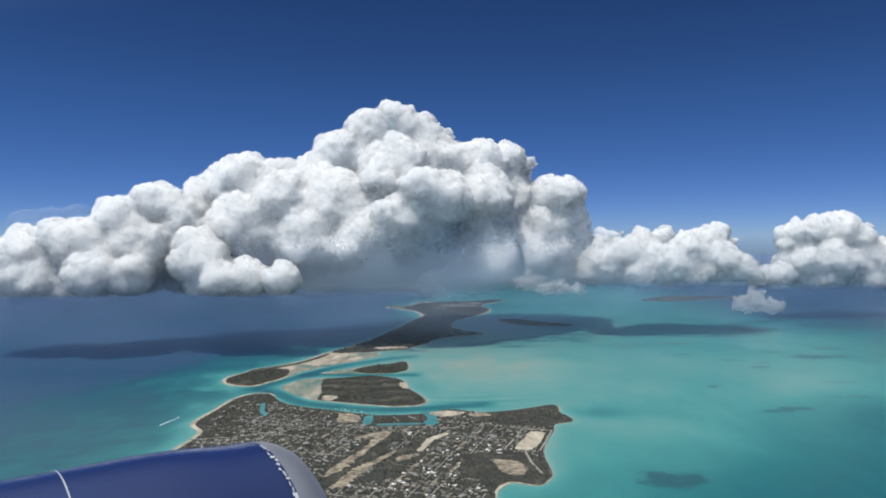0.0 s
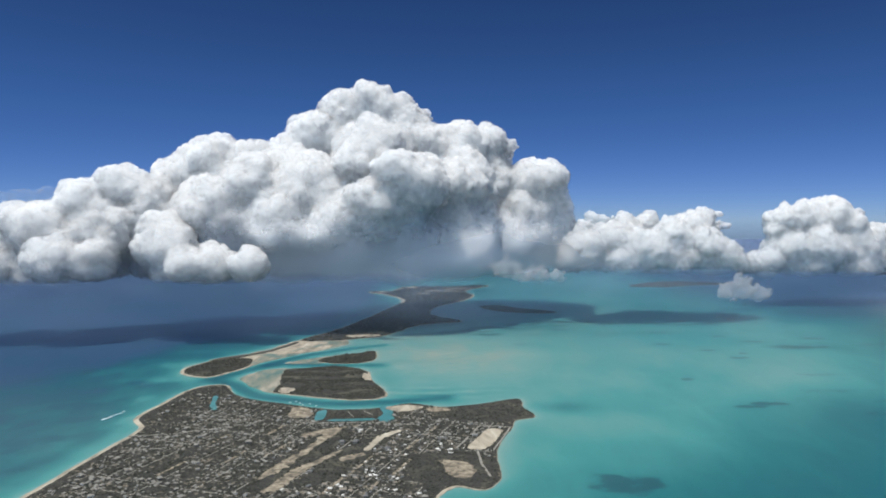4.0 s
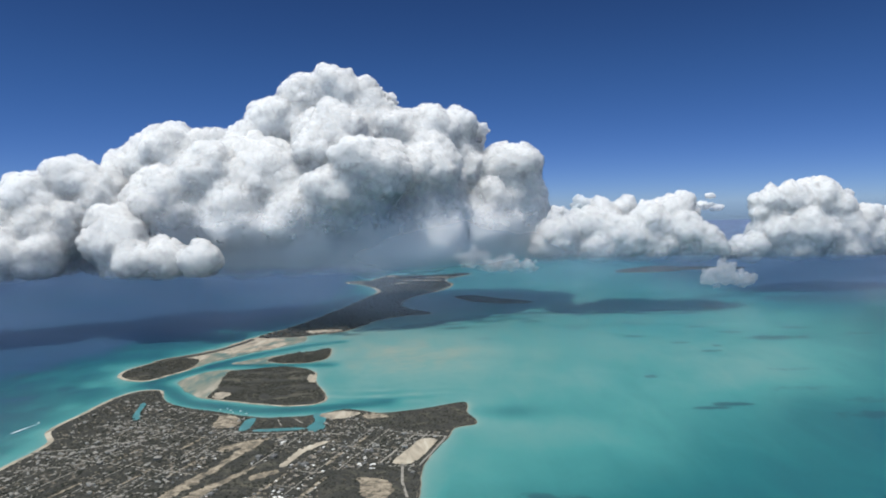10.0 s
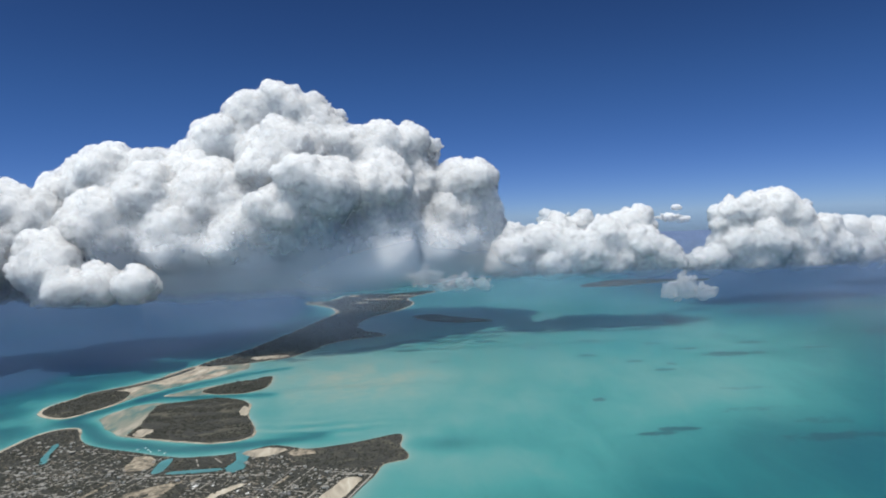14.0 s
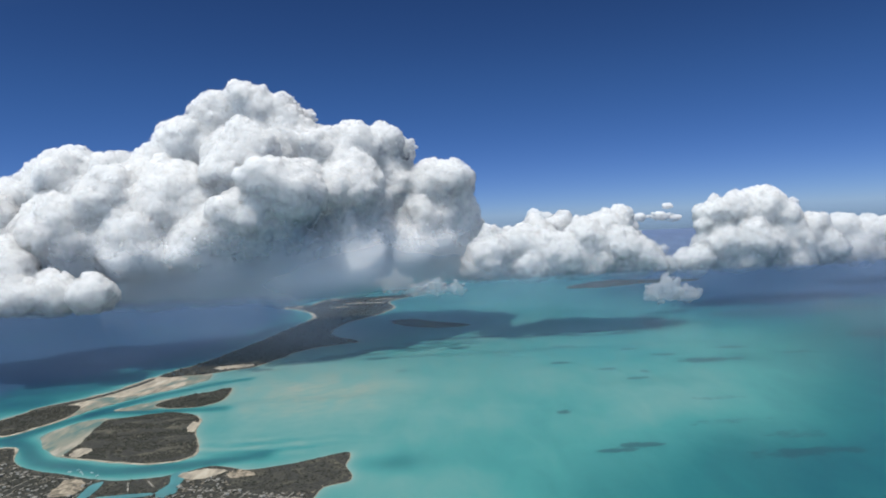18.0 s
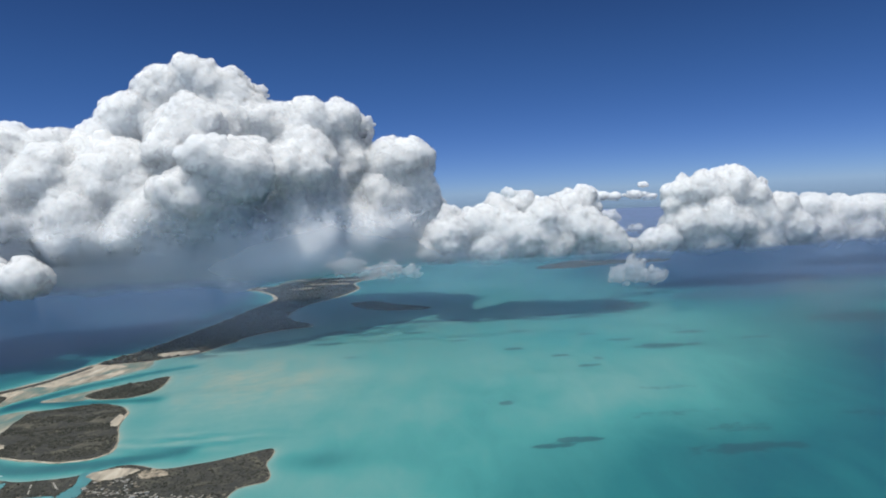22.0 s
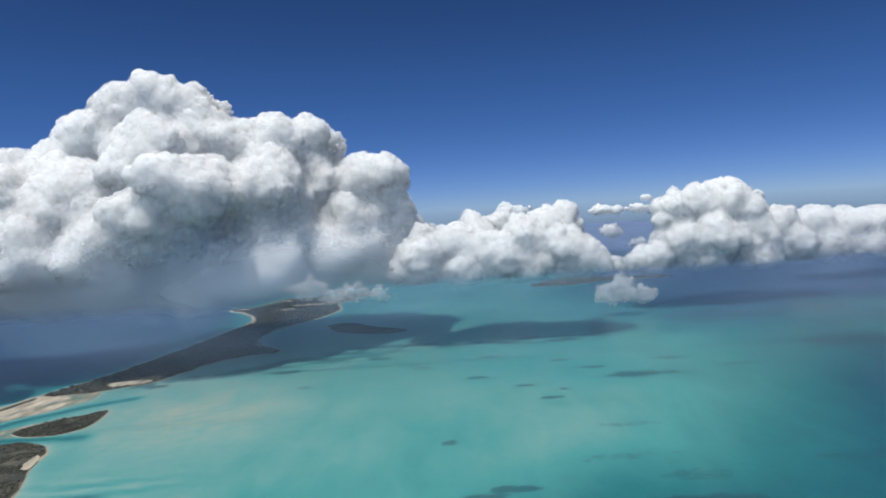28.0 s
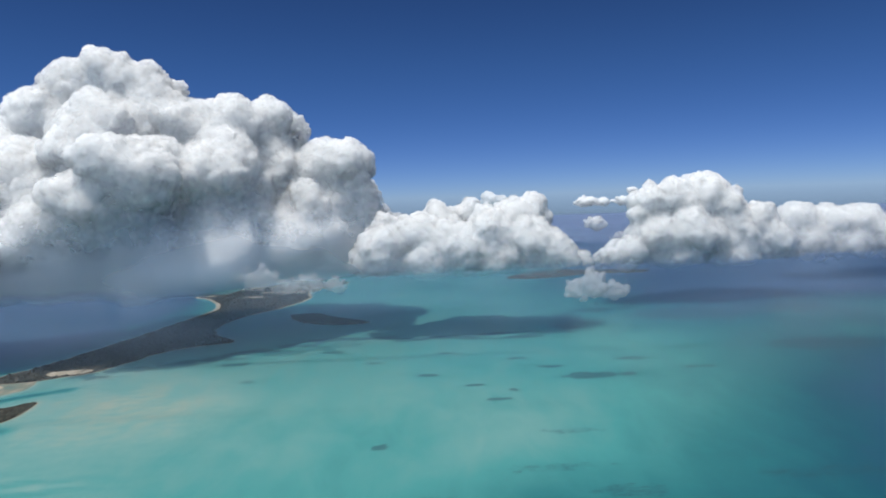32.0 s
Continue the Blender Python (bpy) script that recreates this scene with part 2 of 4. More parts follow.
def make_fringe(base, fade, thick, torn):
    """The torn, see-through outermost mist of a cloud."""
    m, nt, p = shader("cloud_fringe")
    nt.nodes.remove(p)
    face, glow, body = (nt.nodes.new("ShaderNodeBsdf" + k) for k in ("Diffuse", "Translucent", "Transparent"))
    lit, out = nt.nodes.new("ShaderNodeMixShader"), nt.nodes.new("ShaderNodeMixShader")
    lit.inputs[0].default_value = 0.5
    for n, bsdf in enumerate((face, glow)):
        bsdf.inputs["Color"].default_value = (0.965, 0.965, 0.965, 1)
        nt.links.new(soft_normal(nt, 0.85), bsdf.inputs["Normal"])
        nt.links.new(bsdf.outputs[0], lit.inputs[n + 1])
    wisps = ramp(nt, noise_at(nt, 0.045 if torn else 0.028, 5, 0.55 if torn else 0.5, 0.2).outputs["Fac"], [(0.42 if torn else 0.22, (0, 0, 0)), (0.64, (thick, thick, thick))])
    geo = nt.nodes.new("ShaderNodeNewGeometry")
    sep = nt.nodes.new("ShaderNodeSeparateXYZ")
    nt.links.new(geo.outputs["Position"], sep.inputs[0])
    h = math_node(nt, "DIVIDE", math_node(nt, "SUBTRACT", sep.outputs["Z"], base + 0.2 * fade), fade, True)
    nt.links.new(math_node(nt, "MULTIPLY", wisps.outputs["Color"], h), out.inputs[0])
    nt.links.new(body.outputs[0], out.inputs[1])
    nt.links.new(lit.outputs[0], out.inputs[2])
    nt.links.new(out.outputs[0], nt.nodes["Material Output"].inputs["Surface"])
    return m


def make_wet_sand():
    m, nt, p = shader("wet_sand")
    fine = noise_at(nt, 0.10, 7, 0.6, 1.2, (1.0, 0.25, 1.0))
    r = ramp(nt, fine.outputs["Fac"], [(0.36, (0.065, 0.125, 0.108)), (0.46, (0.14, 0.160, 0.122)), (0.54, (0.20, 0.185, 0.138)), (0.66, (0.32, 0.285, 0.22))])
    nt.links.new(r.outputs["Color"], p.inputs["Base Color"])
    p.inputs["Roughness"].default_value = 0.6
    return m


WET = make_wet_sand()
WATER, SCRUB, SAND, YARDS = make_water(), make_scrub(), make_sand(), make_town_ground()
ROAD = plain("limestone_road", (0.24, 0.22, 0.185), 0.9, 0.15, 0.6)
WALL = plain("house_wall", (0.22, 0.205, 0.175), 0.8, 0.08, 2.0)
ROOFS = [plain("white_roof", (0.62, 0.60, 0.55), 0.6, 0.1, 1.5), plain("grey_roof", (0.12, 0.118, 0.112), 0.7, 0.15, 1.5),
         plain("tan_roof", (0.21, 0.18, 0.14), 0.7, 0.15, 1.5)]


def make_leaves():
    m, nt, p = shader("bush_leaves")
    geo = nt.nodes.new("ShaderNodeNewGeometry")
    each = ramp(nt, geo.outputs["Random Per Island"], [(0.0, (0.018, 0.021, 0.017)), (0.45, (0.034, 0.035, 0.029)), (0.8, (0.060, 0.054, 0.044)), (1.0, (0.115, 0.098, 0.078))])
    broad = noise_at(nt, 0.07, 4, 0.6)
    nt.links.new(mix(nt, broad.outputs["Fac"], each.outputs["Color"], (0.042, 0.044, 0.034)), p.inputs["Base Color"])
    p.inputs["Roughness"].default_value, p.inputs["Specular IOR Level"].default_value = 0.95, 0.15
    return m


LEAF = make_leaves()
POOL = plain("lagoon_pool", (0.038, 0.165, 0.17), 0.3, 0.2, 0.1)
FOAM = plain("white_foam", (0.8, 0.82, 0.82), 0.8, 0.1, 1.0)


def make_earth():
    m, nt, p = shader("bare_earth")
    streak = noise_at(nt, 0.22, 8, 0.65, 0.6)
    r = ramp(nt, streak.outputs["Fac"], [(0.32, (0.042, 0.040, 0.030)), (0.42, (0.10, 0.083, 0.058)), (0.52, (0.22, 0.18, 0.128)), (0.68, (0.36, 0.305, 0.22))])
    nt.links.new(r.outputs["Color"], p.inputs["Base Color"])
    p.inputs["Roughness"].default_value = 0.95
    return m


EARTH = make_earth()

# ---- helpers ----
def part(name, bm, material, parent=None, label=""):
    me = bpy.data.meshes.new(name)
    bm.to_mesh(me)
    bm.free()
    ob = new(name, me)
    if material:
        me.materials.append(material)
    if parent:
        ob.parent = parent
    return tagged(ob, label)


def raw_mesh(name, verts, faces, material, smooth=False):
    me = bpy.data.meshes.new(name)
    verts, faces = np.asarray(verts, float), np.asarray(faces, int)
    k = faces.shape[1]
    me.vertices.add(len(verts))
    me.vertices.foreach_set("co", verts.ravel())
    me.loops.add(faces.size)
    me.loops.foreach_set("vertex_index", faces.ravel())
    me.polygons.add(len(faces))
    me.polygons.foreach_set("loop_start", np.arange(0, faces.size, k))
    me.polygons.foreach_set("use_smooth", np.full(len(faces), smooth))
    me.update(calc_edges=True)
    me.validate()
    me.materials.append(material)
    return me


def rounded(points, step=3.0, rough=1.2, seed=0.0):
    """A closed outline through the plan's corners, curved and a little ragged."""
    pts = [np.array(p, float) for p in points]
    n, out = len(pts), []
    for i in range(n):
        a, b, c, d = pts[i - 1], pts[i], pts[(i + 1) % n], pts[(i + 2) % n]
        k = max(2, int(np.linalg.norm(c - b) / step))
        for j in range(k):
            t = j / k
            q = 0.5 * (2 * b + (c - a) * t + (2 * a - 5 * b + 4 * c - d) * t * t + (3 * b - a - 3 * c + d) * t ** 3)
            w = Vector((q[0] * 0.06, q[1] * 0.06, seed))
            q = q + rough * np.array([noise.noise(w), noise.noise(w + Vector((7, 3, 1)))]) + 0.4 * rough * np.array([noise.noise(w * 4), noise.noise(w * 4 + Vector((5, 1, 2)))])
            out.append(q)
    return np.array(out)


def grown(outline, by):
    """The outline moved outwards."""
    nxt, prv = np.roll(outline, -1, 0), np.roll(outline, 1, 0)
    tan = nxt - prv
    tan /= np.linalg.norm(tan, axis=1, keepdims=True) + 1e-9
    area = 0.5 * np.sum(outline[:, 0] * nxt[:, 1] - nxt[:, 0] * outline[:, 1])
    nor = np.stack([tan[:, 1], -tan[:, 0]], 1) * (1 if area > 0 else -1)
    return outline + nor * (np.asarray(by)[:, None] if np.ndim(by) else by)


def slab(outline, top, bottom):
    bm = bmesh.new()
    vs = [bm.verts.new((x, y, top)) for x, y in outline]
    lo = [bm.verts.new((x, y, bottom)) for x, y in outline]
    bm.faces.new(vs)
    for i in range(len(vs)):
        j = (i + 1) % len(vs)
        bm.faces.new((vs[j], vs[i], lo[i], lo[j]))
    bmesh.ops.triangulate(bm, faces=[f for f in bm.faces if len(f.verts) > 4])
    bmesh.ops.recalc_face_normals(bm, faces=bm.faces)
    return bm


def inside(x, y, poly):
    x, y = np.asarray(x, float), np.asarray(y, float)
    res = np.zeros(x.shape, bool)
    for (ax, ay), (bx, by) in zip(poly, np.roll(poly, -1, 0)):
        if ay != by:
            res ^= ((ay > y) != (by > y)) & (x < (bx - ax) * (y - ay) / (by - ay) + ax)
    return res


def away(x, y, line, closed=True):
    """The distance to an outline or a line."""
    best = np.full(np.shape(x), 1e9)
    line = np.asarray(line, float)
    ends = np.roll(line, -1, 0) if closed else line[1:]
    for a, b in zip(line, ends):
        d = b - a
        t = np.clip(((x - a[0]) * d[0] + (y - a[1]) * d[1]) / (d @ d + 1e-9), 0, 1)
        best = np.minimum(best, (x - a[0] - t * d[0]) ** 2 + (y - a[1] - t * d[1]) ** 2)
    return np.sqrt(best)


def smooth(v, lo, hi):
    t = np.clip((v - lo) / (hi - lo), 0, 1)
    return t * t * (3 - 2 * t)


def waves(x, y, size, seed, octaves=4):
    """Cheap smooth unevenness between -1 and 1."""
    rng, s, a = np.random.RandomState(seed), 0.0, 1.0
    for _ in range(octaves):
        for _ in range(3):
            th, ph = rng.uniform(0, 6.28, 2)
            s = s + a / 3 * np.sin((x * math.cos(th) + y * math.sin(th)) * 6.28 / size + ph + 1.3 * np.sin((y * math.cos(th) - x * math.sin(th)) * 4 / size))
        a, size = a * 0.55, size * 0.47
    return s / 1.6


# ---- the plan: coasts, in metres ----
TOWN_ISLAND = [(-190, 250), (-185, 330), (-181, 391), (-176, 446), (-173, 485), (-187, 513), (-185, 548), (-181, 589), (-172, 607), (-156, 608),
               (-143, 585), (-127, 567), (-105, 555), (-83, 545), (-64, 536), (-47, 531), (-17, 536), (5, 548), (27, 538), (48, 541),
               (70, 551), (90, 560), (91, 538), (97, 513), (82, 503), (76, 481), (68, 458), (63, 430), (62, 395), (53, 379), (38, 385), (29, 374), (25, 355), (10, 250)]
SPIT_ISLAND = [(-214, 668), (-200, 650), (-182, 645), (-171, 662), (-160, 690), (-166, 724), (-192, 724), (-212, 692)]
SPIT_SAND = [(-178, 655), (-161, 682), (-147, 710), (-127, 742), (-104, 771), (-79, 806), (-84, 834), (-112, 836), (-139, 824), (-149, 792), (-168, 752), (-190, 724), (-172, 700)]
SMALL_ISLAND = [(-95, 715), (-80, 738), (-58, 753), (-43, 762), (-39, 722), (-51, 702), (-70, 699), (-87, 704)]
SMALL_SAND = [(-127, 705), (-92, 734), (-62, 752), (-60, 740), (-88, 703), (-108, 698)]
SCRUB_ISLAND = [(-119, 667), (-96, 679), (-76, 686), (-53, 678), (-39, 654), (-33, 626), (-18, 588), (-20, 567), (-35, 560), (-53, 564), (-77, 572), (-97, 581), (-110, 587), (-110, 615)]
FLAT_SAND = [(-152, 637), (-141, 668), (-121, 678), (-104, 660), (-100, 590), (-117, 588), (-139, 614)]
LONG_ISLAND = [(-137, 830), (-113, 888), (-94, 951), (-68, 1058), (-47, 1164), (-34, 1222), (-50, 1290), (-84, 1352), (-108, 1372), (-104, 1400), (-70, 1400), (-46, 1490), (-11, 1496), (42, 1490), (110, 1516),
               (128, 1505), (76, 1406), (87, 1320), (77, 1268), (53, 1208), (30, 1169), (14, 1117), (11, 1068), (29, 1018), (57, 982), (27, 967), (-1, 950), (-21, 914), (-38, 868), (-65, 846), (-90, 834)]
ISLET = [(89, 1150), (127, 1157), (153, 1124), (204, 1076), (168, 1063), (114, 1092)]
FAR_SHORE = [(430, 1480), (500, 1462), (600, 1500), (690, 1498), (720, 1530), (640, 1560), (540, 1590), (470, 1540)]
SHELF = [(-520, 250), (-347, 637), (-305, 700), (-266, 812), (-206, 893), (-162, 985), (-117, 1099), (-97, 1319), (-123, 1446), (-150, 1800), (-100, 6500), (-6500, 6500), (-6500, 250)]
OCEAN = [(-190, -6500), (-190, 250), (-186, 513), (-160, 610), (-214, 668), (-200, 728), (-140, 827), (-94, 951), (-32, 1225), (-110, 1365), (-60, 1500), (0, 1700), (100, 6500), (-6500, 6500), (-6500, -6500)]
town, spit, spit_sand = rounded(TOWN_ISLAND, seed=1), rounded(SPIT_ISLAND, seed=2), rounded(SPIT_SAND, seed=3, rough=3)
small, small_sand = rounded(SMALL_ISLAND, seed=4), rounded(SMALL_SAND, seed=5, rough=3)
scrub, flat_sand = rounded(SCRUB_ISLAND, seed=6, rough=2), rounded(FLAT_SAND, seed=7, rough=3)
long_isl = rounded(LONG_ISLAND, 8, 4, 8)

# ---- the sea: one sheet to the horizon ----
def spread(core, outer):
    return np.concatenate([-np.geomspace(outer, 60, 26) + core[0], core, core[-1] + np.geomspace(60, outer, 26)])


def build_sea():
    xs = spread(np.arange(-560, 1000, 3.2), 6500.0)
    ys = spread(np.concatenate([np.arange(300, 800, 2.6), np.arange(800, 1250, 4.0), np.arange(1250, 1800, 9.0)]), 6500.0)
    X, Y = np.meshgrid(xs, ys)
    x, y = X.ravel(), Y.ravel()
    wob = 16 * waves(x, y, 120, 3)
    land = np.full(x.shape, 1e9)
    for outline in (town, spit, spit_sand, small, scrub, flat_sand, long_isl):
        land = np.minimum(land, away(x, y, outline[::2]))
    deep = away(x, y, SHELF) * np.where(inside(x, y, np.array(SHELF, float)), 1, -1) + wob
    # the x term adds painted dimming from the cabin window's edge to the deepening
    sea = smooth(away(x, y, OCEAN) * np.where(inside(x, y, np.array(OCEAN, float)), 1, -1), -6, 14)
    bank = 0.30 + 0.035 * waves(x, y, 260, 5) + 0.25 * smooth(x, 350, 720) + 0.08 * smooth(y, 950, 1250)
    bars = np.exp(-(((x - 35) / 95) ** 2 + ((y - 750) / 125) ** 2))
    bank -= 0.18 * bars * (0.85 + 0.4 * waves(x, y, 90, 8) + 0.35 * waves(x, y * 1.8, 24, 6))
    # water darkens towards the flight path: window-edge shade painted in as depth
    bank += 0.23 * smooth(0.585 * x - 0.81 * y, -335, -150)
    # the tidal channels between the islands
    for line, wide, deepen in (([(-235, 640), (-175, 628), (-150, 612), (-120, 574), (-60, 549), (-10, 553), (30, 566)], 10, 0.17),
                               ([(-172, 640), (-150, 680), (-128, 700), (-95, 692), (-60, 692), (-30, 690)], 8, 0.16),
                               ([(-145, 695), (-110, 745), (-70, 780), (-35, 800)], 6, 0.16)):
        bank += 1.5 * deepen * np.exp(-(away(x, y, line, False) / wide) ** 2)
    bank -= 0.15 * np.exp(-(((x - 30) / 60) ** 2 + ((y - 585) / 22) ** 2)) * waves(x * 0.6, y * 2.2, 40, 31)
    bank -= 0.16 * np.exp(-land / 4)
    bank += 0.13 * np.exp(-((x - 122) / 24) ** 2 - ((y - 536) / 16) ** 2)
    # the right-hand cloud's shadow, painted in as deeper water
    bank += 0.26 * smooth(x, 470, 690) * smooth(y, 1070, 1240)
    far = smooth(y, 1050, 1500) * smooth(x, 60, 260)
    bank -= 0.19 * far * np.maximum(0, waves(x, y * 2.5, 240, 21))
    ocean = 0.56 + 0.10 * waves(x, y, 140, 9) + 0.18 * np.maximum(0, waves(x, y, 46, 15)) * smooth(land, 10, 50) - 0.30 * np.exp(-land / 16) - 0.22 * np.exp(-land / 70) * np.maximum(0, waves(x, y, 70, 17)) + 0.10 * smooth(land, 60, 160)
    depth = bank * (1 - sea) + ocean * sea
    depth = depth + (0.79 - depth) * smooth(deep, -28, 22) * sea
    # far water runs past the deepest stop, whose pale blue is painted haze
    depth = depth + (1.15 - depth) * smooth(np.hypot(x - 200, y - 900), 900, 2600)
    weed_shade = np.zeros(x.shape)
    # the three wide patches past x 600 paint cloud shadow, the rest weed
    for cx, cy, rx, ry, k in ((418, 776, 26, 10, 0.8), (450, 775, 10, 6, 0.6), (389, 812, 14, 5, 0.6), (278, 797, 11, 5, 0.75), (348, 741, 5, 5, 0.7), (333, 718, 12, 4, 0.6),
                              (248, 625, 6, 5, 0.6), (365, 848, 10, 5, 0.6), (375, 642, 26, 7, 0.25), (350, 582, 36, 7, 0.28), (385, 548, 26, 9, 0.3), (278, 544, 15, 5, 0.7), (372, 514, 40, 8, 0.5),
                              (129, 386, 22, 14, 0.5), (672, 858, 55, 26, 0.8), (622, 1050, 85, 45, 0.75), (735, 1070, 60, 40, 0.7), (263, 536, 14, 4, 0.6), (500, 560, 50, 8, 0.3), (318, 760, 9, 4, 0.7), (300, 880, 12, 5, 0.6), (226, 850, 9, 4, 0.6), (120, 800, 10, 4, 0.55), (470, 830, 18, 6, 0.7), (520, 790, 14, 5, 0.6), (180, 905, 14, 6, 0.7), (90, 868, 14, 6, 0.8)):
        e = ((x - cx) / rx) ** 2 + ((y - cy) / ry) ** 2 + 0.9 * waves(x, y, 22, int(cx))
        weed_shade = np.maximum(weed_shade, k * (1 - smooth(e, -0.2, 1.9)))
    # reef weed, and the cloud shadow's ragged rim painted dark, east of the long island
    strip = np.exp(-((away(x, y, [(-40, 850), (50, 888), (110, 930), (170, 972), (290, 958), (430, 958), (462, 1060)], False)) / 20) ** 2) * (1 - sea)
    weed_shade = np.maximum(weed_shade, 0.8 * strip * smooth(waves(x * 0.8, y * 1.5, 48, 91) + 0.35 * strip, 0.0, 0.35))
    weed_shade = np.maximum(weed_shade, 0.55 * sea * np.exp(-((deep + 14) / 13) ** 2) * smooth(waves(x, y, 34, 77), -0.2, 0.7))
    nx, ny = len(xs), len(ys)
    i = np.arange(nx * ny).reshape(ny, nx)
    quads = np.stack([i[:-1, :-1], i[:-1, 1:], i[1:, 1:], i[1:, :-1]], -1).reshape(-1, 4)
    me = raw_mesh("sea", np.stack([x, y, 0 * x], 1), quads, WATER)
    for name, value in (("depth", depth), ("weed_shade", weed_shade)):
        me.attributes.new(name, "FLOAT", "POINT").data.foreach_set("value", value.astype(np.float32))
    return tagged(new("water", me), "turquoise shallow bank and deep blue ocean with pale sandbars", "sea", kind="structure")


build_sea()


# ---- the islands ----
def island(name, outline, label, beach=2.5, top=0.6, ground=SCRUB):
    """beach: its width, or a function of the plan that gives it."""
    base = tagged(new(name), label, "island", kind="structure")
    wide = np.clip(beach(outline[:, 0], outline[:, 1]), 0.2, 9) if callable(beach) else beach
    part("beach", slab(grown(outline, wide), 0.22, -0.4), SAND, base, "pale coral sand beach")
    part("scrub", slab(outline, top, -0.3), ground, base, "low grey-green coastal scrub")
    return base


def sandbank(name, outline, label, mat=None):
    return tagged(part(name, slab(outline, 0.14, -0.4), mat or SAND), label, "sandbank", kind="structure")


def town_beach(x, y):
    return 0.5 + 3.2 * smooth(-x, 140, 165) + 2.5 * np.exp(-((x - 34) / 14) ** 2 - ((y - 378) / 12) ** 2) + 1.2 * np.exp(-((x - 30) / 25) ** 2 - ((y - 543) / 9) ** 2)


TOWN = island("ground_town_island", town, "low island with houses, roads and dark scrub", town_beach, ground=YARDS)
island("ground_spit_island", spit, "scrub-covered tip of a long sandy spit", 3.5)
sandbank("ground_spit_sand", spit_sand, "pale wet sand flats along the spit", WET)
island("ground_small_island", small, "small dark scrub island", 0.8)
sandbank("ground_small_sand", small_sand, "pale tidal sandbank beside the small island", WET)
island("ground_scrub_island", scrub, "flat uninhabited scrub island in the tidal channel", lambda x, y: 0.6 + 1.6 * smooth(-y, -600, -570) + 2.5 * np.exp(-((x + 32) / 10) ** 2 - ((y - 650) / 22) ** 2))
sandbank("ground_flat_sand", flat_sand, "pale wet sand flat in the tidal channel", WET)
island("ground_long_island", long_isl, "long low wooded island receding to the distance", lambda x, y: 1.0 + 3.0 * smooth(y, 1120, 1220) + 2.2 * smooth(-x - 0.28 * (1000 - y), 60, 80))
island("ground_far_shore", rounded(FAR_SHORE, 12, 8, 10), "far low wooded shore under the clouds", 0.5)
island("ground_islet", rounded(ISLET, 5, 5, 12), "dark low mangrove islet in the lagoon", 0.5)
# bare patches on the islands: corners, height, what it is
PATCHES = [([(-16, 1402), (24, 1408), (72, 1394), (60, 1382), (20, 1390)], 0.75, "pale bare salt flat on the long island"),
           ([(20, 1448), (60, 1456), (96, 1446), (58, 1434)], 0.75, "pale bare salt flat on the long island"),
           ([(-30, 1350), (-8, 1356), (14, 1346), (-6, 1338)], 0.75, "pale bare clearing on the long island"),
           ([(-44, 1488), (-26, 1488), (-23, 1462), (-43, 1460)], 0.75, "pale bare salt flat on the long island"),
           ([(-104, 1388), (-84, 1392), (-80, 1376), (-98, 1372)], 0.75, "pale sandy point on the long island"),
           ([(-86, 866), (-62, 872), (-44, 866), (-62, 852), (-82, 850)], 0.75, "pale sandy clearing on the long island"),
           ([(-43, 651), (-37, 647), (-33, 626), (-39, 625)], 0.75, "pale sandy corner of the scrub island"),
           ([(-106, 586), (-104, 600), (-92, 594), (-96, 580)], 0.75, "pale sandy corner of the scrub island")]
PATCHES = [(rounded(corners, 2.0, 3.0 if corners[0][1] < 1000 else 6.0, 90 + n), top, label) for n, (corners, top, label) in enumerate(PATCHES)]
for outline, top, label in PATCHES:
    tagged(part("bare_patch", slab(outline, top, 0.2), SAND), label, "bare ground", kind="structure")
for n, corners in enumerate(([(-181, 689), (-189, 721), (-179, 732), (-160, 742), (-158, 716), (-165, 690), (-174, 664), (-178, 660)], [(-176, 752), (-160, 780), (-143, 829), (-123, 827), (-100, 813), (-95, 784), (-109, 764), (-134, 751), (-158, 752)])):
    tagged(part("dry_sand", slab(rounded(corners, 2.0, 3.5, 110 + n), 0.2, 0.0), SAND), "bright dry sand heaped along the spit", "sandbank", kind="structure")
SPIT_STRIP = [(-205, 716), (-196, 732), (-170, 756), (-152, 790), (-141, 822), (-137, 816), (-146, 786), (-163, 752), (-185, 728)]
island("ground_spit_strip", rounded(SPIT_STRIP, 3, 1.2, 13), "thin strip of dark scrub behind a bright ocean beach", 2.4, 0.4)
for n, corners in enumerate(([(-176, 676), (-160, 700), (-140, 726), (-124, 744), (-130, 748), (-150, 722), (-168, 700)], [(-136, 760), (-116, 784), (-96, 808), (-104, 812), (-124, 788)])):
    tagged(part("tidal_pool", slab(rounded(corners, 2.5, 2.0, 14 + n), 0.23, 0.0), WET), "wet grey-green tidal streak on the sand", "tidal pool", kind="structure")

# ---- the clouds ----
LEFT_BANK = [(-518, 839, 118, 40), (-492, 822, 90, 29), (-452, 839, 131, 40), (-416, 871, 158, 38), (-421, 818, 99, 32), (-374, 892, 182, 34), (-389, 869, 123, 45), (-381, 827, 95, 27), (-336, 901, 161, 39), (-302, 858, 109, 42), (-237, 827, 90, 25), (-193, 812, 90, 21), (-268, 822, 90, 23)]
SHOULDER = [(-279, 945, 224, 37), (-313, 943, 195, 43), (-238, 954, 217, 35), (-221, 932, 172, 59), (-194, 974, 211, 48), (-173, 986, 243, 33), (-146, 986, 258, 39), (-273, 910, 143, 58), (-179, 909, 127, 56), (-149, 942, 179, 63)]
